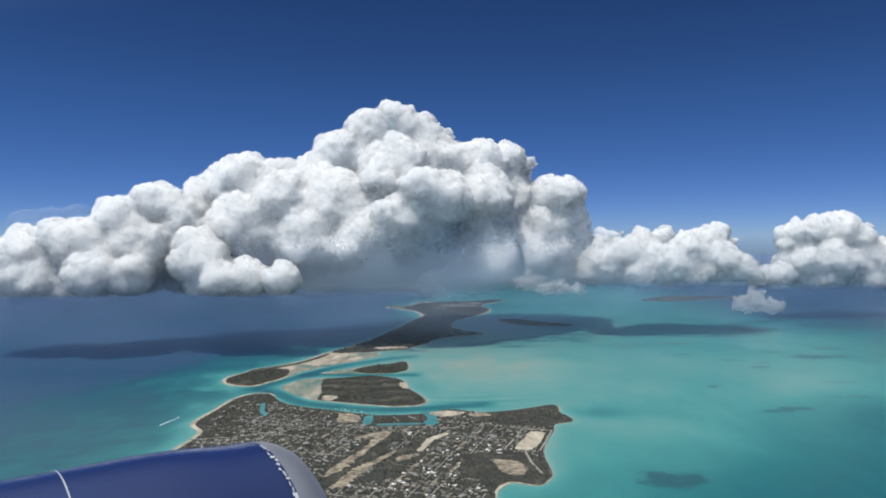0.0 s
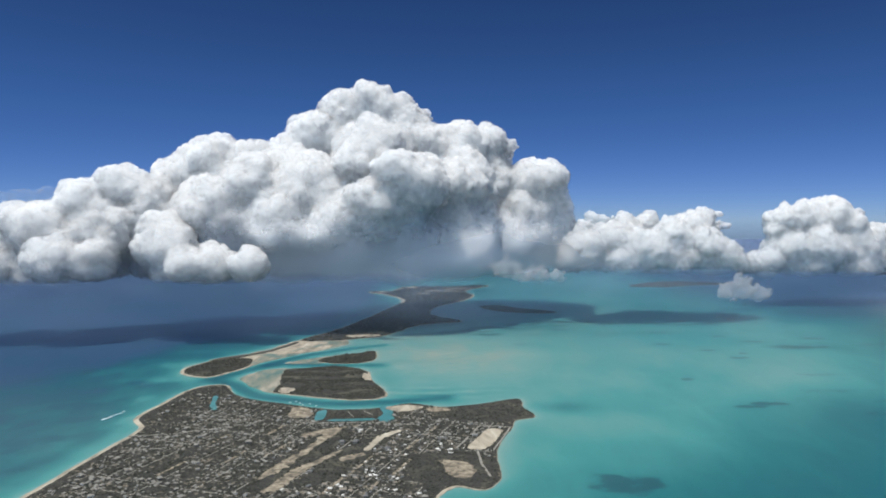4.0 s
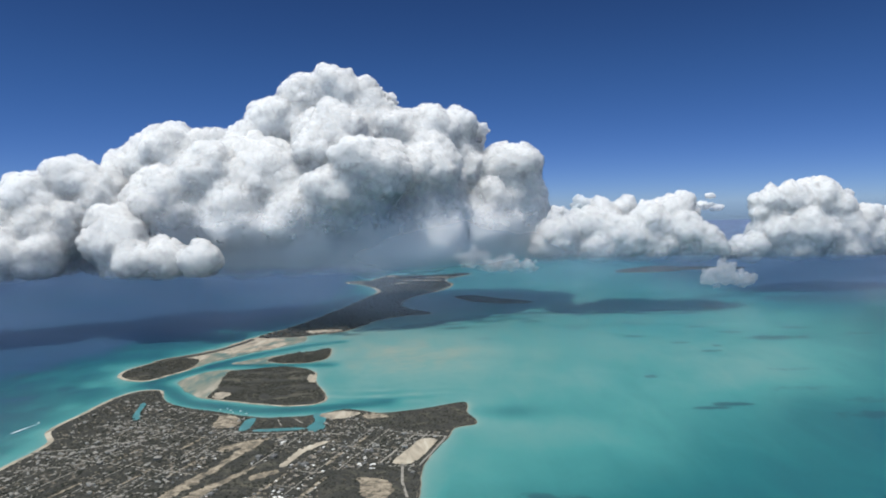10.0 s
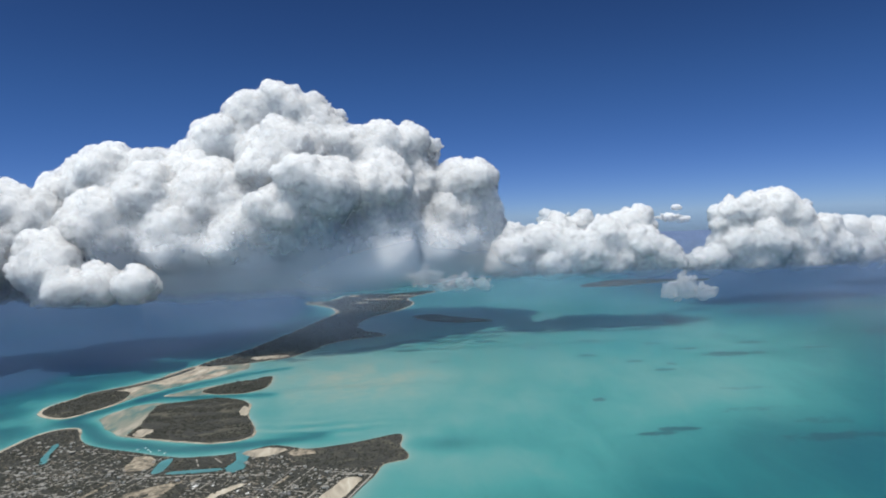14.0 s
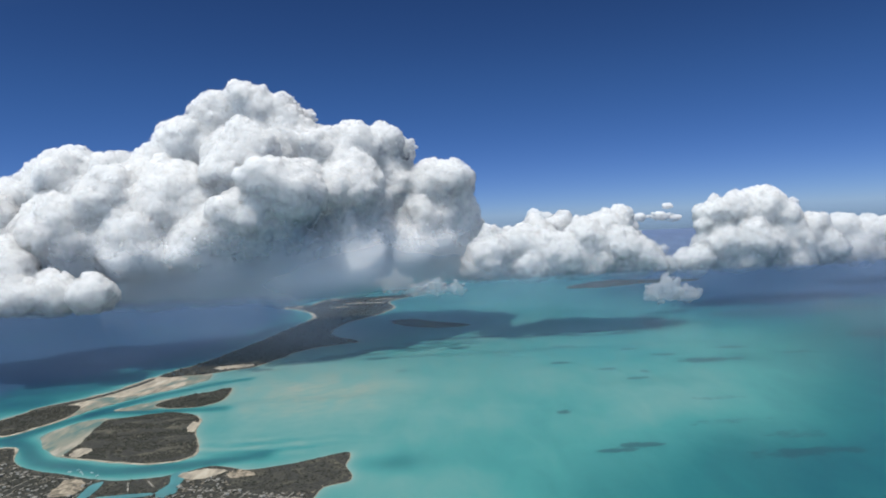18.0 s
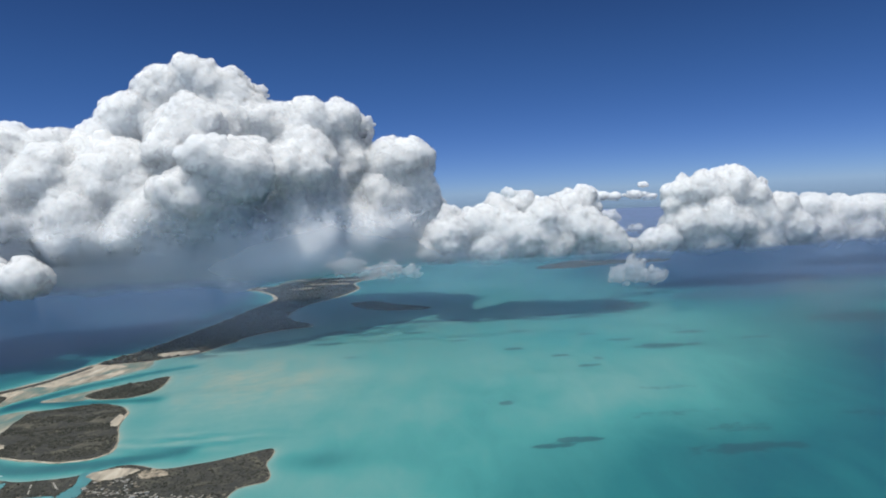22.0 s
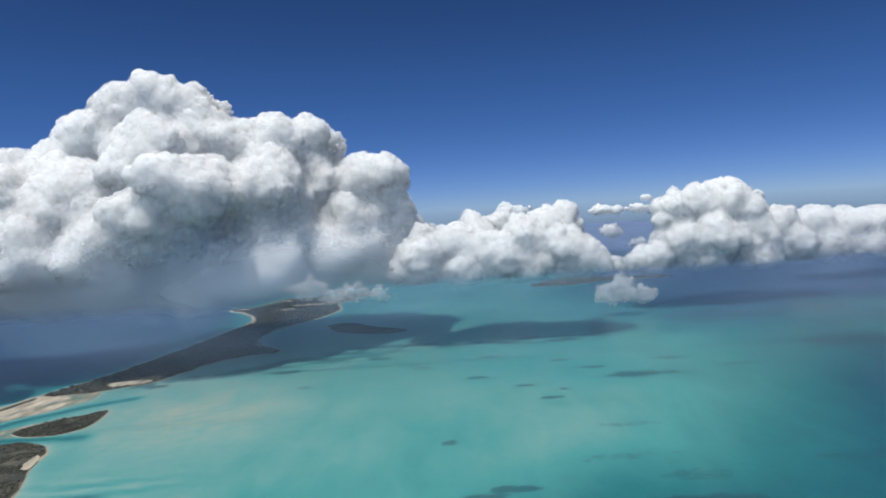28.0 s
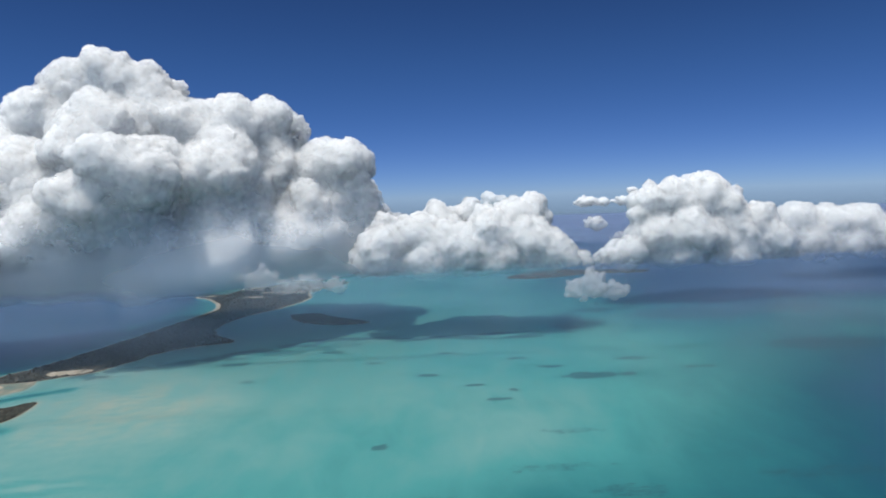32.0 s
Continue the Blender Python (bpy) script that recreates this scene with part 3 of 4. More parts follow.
TOWER = [(-104, 998, 292, 35), (-69, 998, 294, 41), (-34, 998, 280, 38), (-6, 992, 269, 20), (-128, 996, 251, 43), (-63, 974, 218, 73), (5, 1005, 234, 52), (53, 1026, 243, 47), (98, 1046, 248, 35), (-13, 907, 183, 52), (-54, 886, 165, 35), (44, 972, 178, 62), (-94, 920, 141, 58), (94, 1043, 197, 50), (-125, 889, 124, 30), (-28, 873, 202, 29)]
BODY = [(-115, 908, 98, 29), (-53, 938, 104, 45), (13, 948, 106, 45), (75, 979, 112, 47), (124, 1009, 111, 39), (44, 971, 148, 58)]
TURRET = [(154, 1113, 199, 39), (190, 1114, 209, 34), (202, 1108, 173, 23), (182, 1122, 165, 45), (149, 1101, 147, 46), (194, 1110, 131, 28)]
FOOT = [(-255, 925, 88, 40), (-190, 930, 90, 46), (-125, 930, 92, 48), (-62, 935, 92, 48), (-5, 938, 96, 54), (55, 950, 100, 58), (112, 1000, 104, 56), (164, 1040, 100, 52), (206, 1048, 94, 40)]
BEHIND = [(-60, 1075, 120, 60), (10, 1110, 120, 60), (80, 1130, 118, 60), (150, 1130, 112, 58), (215, 1110, 104, 46)]
PUFFS = [(110, 902, 80, 14), (134, 911, 70, 10), (157, 921, 70, 13), (182, 931, 66, 10)]
MIDDLE = [(259, 1228, 88, 37), (269, 1226, 59, 30), (313, 1248, 97, 40), (265, 1260, 125, 14), (348, 1289, 116, 33), (389, 1310, 128, 27), (370, 1238, 82, 45), (423, 1248, 96, 45), (460, 1270, 123, 34), (489, 1281, 137, 21), (483, 1248, 85, 45), (519, 1237, 64, 33), (426, 1226, 62, 35), (318, 1226, 63, 35), (557, 1246, 55, 20)]
RIGHT = [(615, 1198, 139, 26), (654, 1198, 142, 32), (701, 1207, 146, 39), (721, 1195, 128, 34), (672, 1184, 92, 46), (622, 1185, 91, 32), (727, 1192, 80, 41), (575, 1175, 69, 25), (549, 1175, 61, 17), (776, 1203, 108, 28), (792, 1201, 76, 36), (658, 1173, 58, 28), (727, 1176, 52, 27)]
OUTER = [(907, 1340, 100, 32), (965, 1338, 93, 37), (1014, 1337, 86, 39), (918, 1327, 53, 41), (985, 1325, 44, 45), (1061, 1334, 54, 57), (1148, 1343, 68, 59)]
FAR = [(720, 2067, 131, 24), (767, 2066, 129, 20), (830, 2065, 131, 22), (851, 2066, 158, 13), (869, 2063, 123, 19), (721, 1964, 74, 25), (794, 1960, 40, 18), (458, 1923, 140, 32)]
LOW = [(500, 1095, 35, 18), (478, 1095, 30, 14), (533, 1103, 24, 13)]


ICO = bmesh.new()
bmesh.ops.create_icosphere(ICO, subdivisions=2, radius=1.0)
ICO_V = np.array([v.co for v in ICO.verts])
ICO_F = np.array([[v.index for v in f.verts] for f in ICO.faces])
ICO.free()


def billows(lobes, base, seed, depth):
    """Round heaps upon round heaps, down to the flat base."""
    out = []
    for n, (x, y, z, r) in enumerate(lobes):
        rng, r = np.random.RandomState(seed * 100 + n), 0.86 * r - 2.0
        own = [(x, y, z, r)]
        low = z - 0.8 * r
        while depth and (r > 29 or y > 900) and low > base + 0.35 * r:
            own.append((x + rng.uniform(-.55, .55) * r, y + rng.uniform(-.1, .6) * r, low, r * rng.uniform(.85, 1.1)))
            low -= 0.8 * r
        if depth:
            own.append((x + rng.uniform(-.2, .2) * r, y + depth * r, z - 0.25 * r, r))
        out += own
        for x, y, z, r in own:
            for _ in range(14):
                v = rng.normal(size=3)
                v[2] = abs(v[2]) * 0.8 - 0.35 + 0.3 * v[2]
                v /= np.linalg.norm(v)
                s = r * rng.uniform(0.35, 0.6)
                c = np.array([x, y, z]) + v * (r - 0.68 * s)
                out.append((*c, s))
                for _ in range(5):
                    w = rng.normal(size=3) + 1.1 * v
                    w /= np.linalg.norm(w)
                    q = s * rng.uniform(0.25, 0.5)
                    out.append((*(c + w * (s - 0.45 * q)), q))
    return np.array(out)


def heap_texture(kind, size):
    t = bpy.data.textures.new("heaps", kind)
    t.noise_scale = size
    if kind == "VORONOI":
        t.distance_metric = "DISTANCE_SQUARED"
    else:
        t.noise_depth = 4
    return t


HEAPS = [heap_texture("VORONOI", 42.0), heap_texture("VORONOI", 19.0), heap_texture("VORONOI", 9.0), heap_texture("VORONOI", 4.5), heap_texture("CLOUDS", 9.0), heap_texture("CLOUDS", 30.0)]


def join(ob, voxel, rounds):
    mod = ob.modifiers.new("join", "REMESH")
    mod.mode, mod.voxel_size = "VOXEL", voxel
    soft = ob.modifiers.new("soften", "SMOOTH")
    soft.factor, soft.iterations = 0.5, rounds


def heap(ob, tex, amount):
    d = ob.modifiers.new("heap", "DISPLACE")
    d.texture, d.strength, d.mid_level, d.texture_coords = tex, amount, 0.4, "GLOBAL"


def above(co, quads, level, whole=True):
    """What of a heap lies above the condensation level: its largest piece, or all of them."""
    quads = quads[co[quads][:, :, 2].min(1) > level]
    if whole:
        tie = np.arange(len(co))
        while True:
            least = tie[quads].min(1)
            new_tie = tie.copy()
            for k in range(4):
                np.minimum.at(new_tie, quads[:, k], least)
            new_tie = new_tie[new_tie]
            if (new_tie == tie).all():
                break
            tie = new_tie
        of_face = tie[quads[:, 0]]
        names, count = np.unique(of_face, return_counts=True)
        quads = quads[of_face == names[count.argmax()]]
    used, inverse = np.unique(quads, return_inverse=True)
    return co[used], inverse.reshape(-1, 4)


def broad_normals(me, rounds):
    """Normals evened out over the neighbourhood, kept on the mesh."""
    n = len(me.vertices)
    nor, ends = np.empty(n * 3), np.empty(len(me.edges) * 2, np.int32)
    me.vertices.foreach_get("normal", nor)
    me.edges.foreach_get("vertices", ends)
    nor, ends = nor.reshape(-1, 3), ends.reshape(-1, 2)
    a, b = np.concatenate([ends[:, 0], ends[:, 1]]), np.concatenate([ends[:, 1], ends[:, 0]])
    for _ in range(rounds):
        nor = nor * 0.5 + np.stack([np.bincount(a, nor[b, k], n) for k in range(3)], 1)
        nor /= np.linalg.norm(nor, axis=1, keepdims=True) + 1e-9
    me.attributes.new("broad", "FLOAT_VECTOR", "POINT").data.foreach_set("vector", nor.ravel().astype(np.float32))
    return me


def evaluated(ob):
    """The corners, normals and faces of a heap with its modifiers."""
    made = bpy.data.meshes.new_from_object(ob.evaluated_get(bpy.context.evaluated_depsgraph_get()))
    co, nor, quads = np.empty(len(made.vertices) * 3), np.empty(len(made.vertices) * 3), np.empty(len(made.loops), np.int32)
    made.vertices.foreach_get("co", co)
    made.vertices.foreach_get("normal", nor)
    made.loops.foreach_get("vertex_index", quads)
    bpy.data.meshes.remove(made)
    return co.reshape(-1, 3), nor.reshape(-1, 3), quads.reshape(-1, 4)


def calm(co, quads, low, high, rounds):
    """The face of a cloud, washed smooth by falling mist below a height."""
    share, n = 0.8 * (1 - smooth(co[:, 2], low, high)), len(co)
    a, b = quads.ravel(), np.roll(quads, -1, 1).ravel()
    a, b = np.concatenate([a, b]), np.concatenate([b, a])
    count = np.maximum(np.bincount(a, minlength=n), 1)
    for _ in range(rounds):
        mean = np.stack([np.bincount(a, co[b, k], n) / count for k in range(3)], 1)
        co = co + share[:, None] * (mean - co)
    return co


def cumulus(lobes, base, voxel, label, seed, fade=22.0, depth=0.9, thin=1.0, name="cumulus_cloud", mist=None):
    """mist: the heights between which the cloud's smooth misty foot turns into heaps."""
    b = billows(lobes, base, seed, depth)
    v = (ICO_V[None] * b[:, None, 3:] + b[:, None, :3]).reshape(-1, 3)
    f = (ICO_F[None] + len(ICO_V) * np.arange(len(b))[:, None, None]).reshape(-1, 3)
    ob = new(name, raw_mesh("heaps", v, f, CLOUDS(base, fade, thin)))
    join(ob, voxel * 1.3, 8)
    for tex, amount in ((HEAPS[0], -8.0), (HEAPS[1], -6.0), (HEAPS[5], 12.0)):
        heap(ob, tex, amount)
    join(ob, voxel * 1.4, 12)
    kc, kn, kq = evaluated(ob)
    kc = calm(kc - 1.0 * kn, kq, 900, 901, 5)
    if mist:
        kc = calm(kc, kq, mist[0] - 30, mist[1] - 35, 60)
    foot, rise = (mist[0], mist[1] - mist[0]) if mist else (base, fade)
    rough = base + 0.45 * fade if not mist else mist[0]
    ob.modifiers.remove(ob.modifiers[-1])
    ob.modifiers.remove(ob.modifiers[-1])
    join(ob, 0.85 * voxel, 1)
    for tex, amount in zip(HEAPS[2:5], (-5.5, -3.5, 8.0)):
        heap(ob, tex, amount)
    co, nor, quads = evaluated(ob)
    join(ob, voxel * 1.25, 4)
    sc, sn, sq = evaluated(ob)
    ob.modifiers.clear()
    ob.data = broad_normals(raw_mesh("cloud", *above(kc, kq, base + 0.06 * fade), CLOUDS(base, fade, thin), True), 40)
    crust = new("crust", broad_normals(raw_mesh("crust", *above(co, quads, rough), CLOUDS(foot, rise, 0.65 * thin), True), 30))
    crust.parent = ob
    tagged(crust, "knobbly half-clear crust of small heaps")
    for out, thick, torn in ((1.6, 0.4, True),):
        rim = new("fringe", broad_normals(raw_mesh("fringe", *above(sc + out * sn, sq, rough), make_fringe(foot, rise, thick * thin, torn), True), 6))
        rim.parent = ob
        tagged(rim, "torn translucent white mist")
    return tagged(ob, label, "cloud", "heap clouds over the islands")


def wisp(lobes, voxel, label, seed, thin, flat=0.5):
    """A torn shred of cloud: many small drifting heaps run together."""
    rng, b = np.random.RandomState(seed), []
    for x, y, z, r in lobes:
        for _ in range(60):
            d = rng.normal(size=3)
            far = np.linalg.norm(d)
            b.append((x + d[0] * r * 0.55, y + d[1] * r * 0.4, z + d[2] * r * flat * 0.6, r * rng.uniform(0.2, 0.45) / (0.6 + 0.4 * far)))
    b = np.array(b)
    v = (ICO_V[None] * b[:, None, 3:] + b[:, None, :3]).reshape(-1, 3)
    f = (ICO_F[None] + len(ICO_V) * np.arange(len(b))[:, None, None]).reshape(-1, 3)
    low = b[:, 2].min()
    mat = CLOUDS(low - 6, 14.0, thin)
    ob = new("cloud_shred", raw_mesh("shred", v, f, mat))
    join(ob, voxel, 4)
    heap(ob, HEAPS[4], 0.35 * lobes[0][3])
    heap(ob, HEAPS[3], -1.0 * voxel)
    co, nor, quads = evaluated(ob)
    ob.modifiers.clear()
    ob.data = broad_normals(raw_mesh("shred", *above(co, quads, -99.0, False), mat, True), 10)
    return tagged(ob, label, "cloud", "heap clouds over the islands", "stuff")


CLOUD_MATS = {}


def CLOUDS(base, fade, thin):
    if (base, fade, thin) not in CLOUD_MATS:
        CLOUD_MATS[base, fade, thin] = make_cloud(base, fade, thin)
    return CLOUD_MATS[base, fade, thin]


def nearer(lobes, share):
    """The lobes drawn towards the middle of the flight."""
    return [(128 + (x - 128) * share, 100 + (y - 100) * share, 150 + (z - 150) * share, r * share) for x, y, z, r in lobes]


cumulus(LEFT_BANK, 63, 2.6, "broad white lower bank of a towering heap cloud", 1, 18)
cumulus(SHOULDER + TOWER + BODY + nearer(TURRET, 0.93) + FOOT + BEHIND, 56, 2.4, "towering white heap cloud and turret dissolving into blue mist below", 2, 17, mist=(95, 170))
cumulus(nearer(MIDDLE, 0.78) + [(265, 1110, 84, 38), (330, 1125, 84, 42), (395, 1120, 84, 40), (440, 1090, 80, 34)], 60, 2.0, "low white heap cloud over the lagoon", 6, 27)
cumulus(nearer(RIGHT, 0.97), 39, 2.6, "rounded white heap cloud over the far lagoon", 7, 34)
cumulus(OUTER, 16, 4.0, "hazy grey-white heap cloud at the edge of the bank", 8, 60, 0.9, 0.8)
wisp(PUFFS, 1.2, "small torn white shreds below the cloud base", 5, 0.3, 0.6)
wisp([(-14, 1000, 310, 5), (-12, 1000, 303, 6), (-8, 1000, 296, 8), (7, 1000, 289, 9)], 0.9, "torn wisps rising off the crown of the high cloud", 12, 0.7, 1.0)
wisp([(133, 1040, 254, 8), (127, 1040, 245, 10), (99, 1040, 268, 8)], 0.9, "torn wisps at the shoulder of the high cloud", 13, 0.7, 0.9)
wisp([(-654, 1150, 184, 22), (-612, 1150, 188, 18), (-695, 1150, 176, 26)], 2.2, "faint grey smear of cloud in the clear sky", 14, 0.055, 0.35)
wisp(FAR[:5], 2.4, "thin distant streak of cloud", 9, 0.8, 0.28)
wisp(FAR[5:], 2.4, "distant torn shreds of cloud near the horizon", 10, 0.6, 0.5)
wisp(LOW, 2.2, "small translucent puff low over the water", 11, 0.32, 0.7)

# ---- sea haze imitated by upright tinted sheets, one behind the other, that thicken off the water and thin out again above ----
def make_haze():
    m, nt, p = shader("sea_haze")
    nt.nodes.remove(p)
    at = nt.nodes.new("ShaderNodeAttribute")
    at.attribute_name = "thick"
    # one normal towards the sun, so that every sheet is lit alike
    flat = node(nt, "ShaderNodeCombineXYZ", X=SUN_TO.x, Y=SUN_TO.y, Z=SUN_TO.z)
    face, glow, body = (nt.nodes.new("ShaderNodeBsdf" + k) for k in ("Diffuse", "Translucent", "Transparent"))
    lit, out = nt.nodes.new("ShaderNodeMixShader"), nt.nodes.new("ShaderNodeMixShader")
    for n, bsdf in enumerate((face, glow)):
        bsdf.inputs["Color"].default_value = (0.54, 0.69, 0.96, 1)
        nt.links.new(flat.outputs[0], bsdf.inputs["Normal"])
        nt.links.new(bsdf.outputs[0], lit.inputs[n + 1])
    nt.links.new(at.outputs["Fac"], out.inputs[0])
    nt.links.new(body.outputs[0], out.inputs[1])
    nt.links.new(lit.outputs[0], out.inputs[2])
    nt.links.new(out.outputs[0], nt.nodes["Material Output"].inputs["Surface"])
    return m


HAZE = make_haze()


def haze_bank(y, thick, top):
    xs, zs = np.linspace(-1600, 2300, 150), np.linspace(0.0, 1.0, 30) ** 1.4 * top
    X, Z = np.meshgrid(xs, zs)
    x, z = X.ravel(), Z.ravel()
    i = np.arange(x.size).reshape(len(zs), len(xs))
    quads = np.stack([i[:-1, :-1], i[:-1, 1:], i[1:, 1:], i[1:, :-1]], -1).reshape(-1, 4)
    me = raw_mesh("haze", np.stack([x, y + 12 * waves(x, z, 400, int(y)), z], 1), quads, HAZE, True)
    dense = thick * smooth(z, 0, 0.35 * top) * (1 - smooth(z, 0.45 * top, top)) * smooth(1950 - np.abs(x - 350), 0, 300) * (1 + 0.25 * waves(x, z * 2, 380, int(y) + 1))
    # a denser veil added before the cloud's foot to tint it blue
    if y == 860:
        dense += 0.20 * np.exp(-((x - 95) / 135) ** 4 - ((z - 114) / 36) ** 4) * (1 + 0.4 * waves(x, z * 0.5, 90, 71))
    me.attributes.new("thick", "FLOAT", "POINT").data.foreach_set("value", dense.astype(np.float32))
    return tagged(new("haze_bank", me), "thin blue-grey see-through sheet imitating haze over the far water", "haze", kind="stuff")


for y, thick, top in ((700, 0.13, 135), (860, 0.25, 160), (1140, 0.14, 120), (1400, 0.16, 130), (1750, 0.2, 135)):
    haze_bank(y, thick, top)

# ---- the town: streets, clearings, houses ----
U, V = np.array([0.32, 0.947]), np.array([0.947, -0.32])
FIELD = rounded([(61, 482), (71, 480), (67, 466), (58, 442), (46, 442), (50, 457), (55, 468)], 2, 0.5, 11)
CLEARINGS = [
    ([(-39, 484), (-45, 459), (-61, 408), (-69, 394), (-68, 409), (-54, 449), (-46, 480)], EARTH, "bare graded strip of tan earth"),
    ([(-31, 440), (-46, 408), (-57, 377), (-64, 378), (-52, 410), (-37, 437)], EARTH, "dry grassy cleared strip"),
    ([(6, 481), (-6, 464), (-14, 440), (-18, 441), (-11, 467), (-2, 479)], SAND, "bare sandy clearing"),
    ([(-59, 468), (-40, 480), (-35, 488), (-52, 482), (-62, 474)], EARTH, "pale sandy clearing"),
    ([(-31, 424), (-22, 434), (-16, 432), (-26, 419)], EARTH, "pale graded building plot"),
    ([(31, 421), (43, 417), (49, 405), (45, 392), (35, 395), (32, 408)], EARTH, "brown dry salt flat behind the beach"),
    ([(-12, 534), (2, 544), (16, 538), (10, 528), (-4, 526)], SAND, "pale sand heap beside the channel"),
    ([(18, 534), (30, 535), (36, 528), (24, 524)], EARTH, "pale bare ground at the edge of the scrub"),
    ([(-83, 536), (-70, 532), (-64, 512), (-78, 510)], EARTH, "cleared yard beside the harbour"),
]
for n, (corners, mat, label) in enumerate(CLEARINGS):
    tagged(part("clearing", slab(rounded(corners, 1.0, 4.0, 20 + n), 0.66 + 0.006 * n, 0.3), mat, TOWN), label)
part("sand_field", slab(FIELD, 0.70, 0.3), SAND, TOWN, "flat pale sand field ringed by a road")
POOLS = [([(-154, 572), (-150, 571), (-146, 552), (-139, 536), (-142, 532), (-148, 546)], 0.67),
         ([(-17, 537), (-9, 540), (-6, 520), (-4, 505), (-11, 499), (-16, 508), (-13, 520)], 0.68),
         ([(-62, 524), (-56, 530), (-54, 508), (-60, 504)], 0.67), ([(-48, 506), (-20, 508), (-20, 503), (-48, 501)], 0.67)]
for n, (corners, top) in enumerate(POOLS):
    part("canal", slab(rounded(corners, 1.5, 0.8, 50 + n), top, 0.3), POOL, TOWN, "turquoise canal basin")


def ribbon(line, wide, top):
    """A road strip along a line."""
    line = np.asarray(line, float)
    dense = [line[0]]
    for a, b in zip(line, line[1:]):
        k = max(2, int(np.linalg.norm(b - a) / 4))
        dense += [a + (b - a) * j / k for j in range(1, k + 1)]
    line = np.array(dense)
    line += 0.5 * np.stack([waves(line[:, 0], line[:, 1], 26, 2), waves(line[:, 0], line[:, 1], 26, 4)], 1)
    t = np.gradient(line, axis=0)
    t /= np.linalg.norm(t, axis=1, keepdims=True)
    nrm = np.stack([-t[:, 1], t[:, 0]], 1) * wide / 2
    bm = bmesh.new()
    rows = [[bm.verts.new((*(p + s * q), z)) for s, z in ((1, top - 0.3), (1, top), (-1, top), (-1, top - 0.3))] for p, q in zip(line, nrm)]
    for a, b in zip(rows, rows[1:]):
        for i in range(3):
            bm.faces.new((a[i], a[i + 1], b[i + 1], b[i]))
    bmesh.ops.recalc_face_normals(bm, faces=bm.faces)
    return bm


town_poly = grown(town, -4.0)


def runs(start, way, length, step=3.0):
    """The stretches of a straight street that lie on the island."""
    p = start + np.arange(0, length, step)[:, None] * way
    ok = inside(p[:, 0], p[:, 1], town_poly) & ~in_wild(p[:, 0], p[:, 1])
    out, cur = [], []
    for q, good in zip(p, ok):
        if good:
            cur.append(q)
        elif cur:
            out.append(cur)
            cur = []
    return [r for r in out + [cur] if len(r) > 5]


WILD = [rounded(c, 4, 1.0, 70 + i) for i, c in enumerate((
    [(22, 540), (60, 552), (92, 562), (100, 512), (82, 502), (60, 498), (30, 508)],
    [(-52, 529), (-20, 532), (-19, 512), (-50, 512)],
    [(-36, 486), (-30, 470), (-44, 430), (-62, 385), (-74, 384), (-60, 430), (-48, 480)],
    [(-28, 446), (-12, 442), (-30, 392), (-46, 388)],
    [(12, 432), (60, 424), (62, 384), (30, 380), (14, 396)]))]


def held(line, rim):
    """The line, with what lies past the rim drawn back onto it."""
    out = ~inside(line[:, 0], line[:, 1], rim)
    near = np.argmin(((line[:, None] - rim[None]) ** 2).sum(2), 1)
    line = np.where(out[:, None], rim[near], line)
    return line[np.linalg.norm(line - np.roll(line, 1, 0), axis=1) > 0.05]


for w in WILD:
    w = held(w, grown(town, -1.5))
    part("scrub_patch", slab(w, 0.64, 0.3), SCRUB, TOWN, "unbroken dark scrub between the houses")


def in_wild(x, y):
    res = np.zeros(np.shape(x), bool)
    for w in WILD + [FIELD] + [rounded(c, 4, 0.5, 1) for c, _, _ in CLEARINGS] + [rounded(c, 4, 0.5, 1) for c, _ in POOLS]:
        res |= inside(x, y, w)
    return res


rng = np.random.RandomState(12)
streets = []
for k in range(-18, 16):
    for run in runs(np.array([-20.0, 330.0]) + V * (k * 10.0 + rng.uniform(-2, 2)) - U * 40, U, 320):
        streets.append(run)
for k in range(0, 17):
    for run in runs(np.array([-210.0, 380.0]) + U * (k * 16.0 + rng.uniform(-4, 4)), V, 330):
        streets.append(run)
for n, run in enumerate(streets):
    if rng.uniform() < 0.6:
        part("street", ribbon(run, rng.uniform(0.4, 0.85), 0.68 + 0.0005 * n), ROAD, TOWN)
for line, wide in (([(38, 441), (45, 459), (55, 487), (60, 492)], 1.3), ([(44, 438), (61, 438), (68, 458), (76, 484)], 1.1), ([(52, 441), (53, 415), (57, 396)], 1.4),
                   ([(56, 489), (77, 485)], 1.8), ([(-66, 497), (-20, 498), (14, 492)], 1.3), ([(-176, 470), (-150, 474), (-120, 488), (-95, 505)], 1.2),
                   ([(-172, 440), (-140, 446), (-118, 466)], 1.0), ([(-40, 528), (-34, 512)], 0.9), ([(-28, 527), (-20, 517)], 0.9)):
    part("main_road", ribbon(line, wide, 0.74), ROAD, TOWN, "pale limestone road")


for n, (x, y, long, wide) in enumerate(((-22, 398, 34, 1.8), (-76, 428, 30, 2.2), (-98, 416, 26, 1.6), (2, 396, 30, 2.0), (-52, 392, 40, 1.3), (8, 440, 22, 1.8),
                                     (-86, 470, 24, 2.0), (-118, 452, 22, 1.6), (-32, 372, 26, 2.0), (-128, 400, 24, 1.8), (20, 470, 20, 2.2), (-10, 372, 20, 1.6))):
    part("bare_plot", ribbon([(x, y), (x + U[0] * long, y + U[1] * long)], wide, 0.71 + 0.002 * n), EARTH, TOWN, "strip of cleared tan earth")


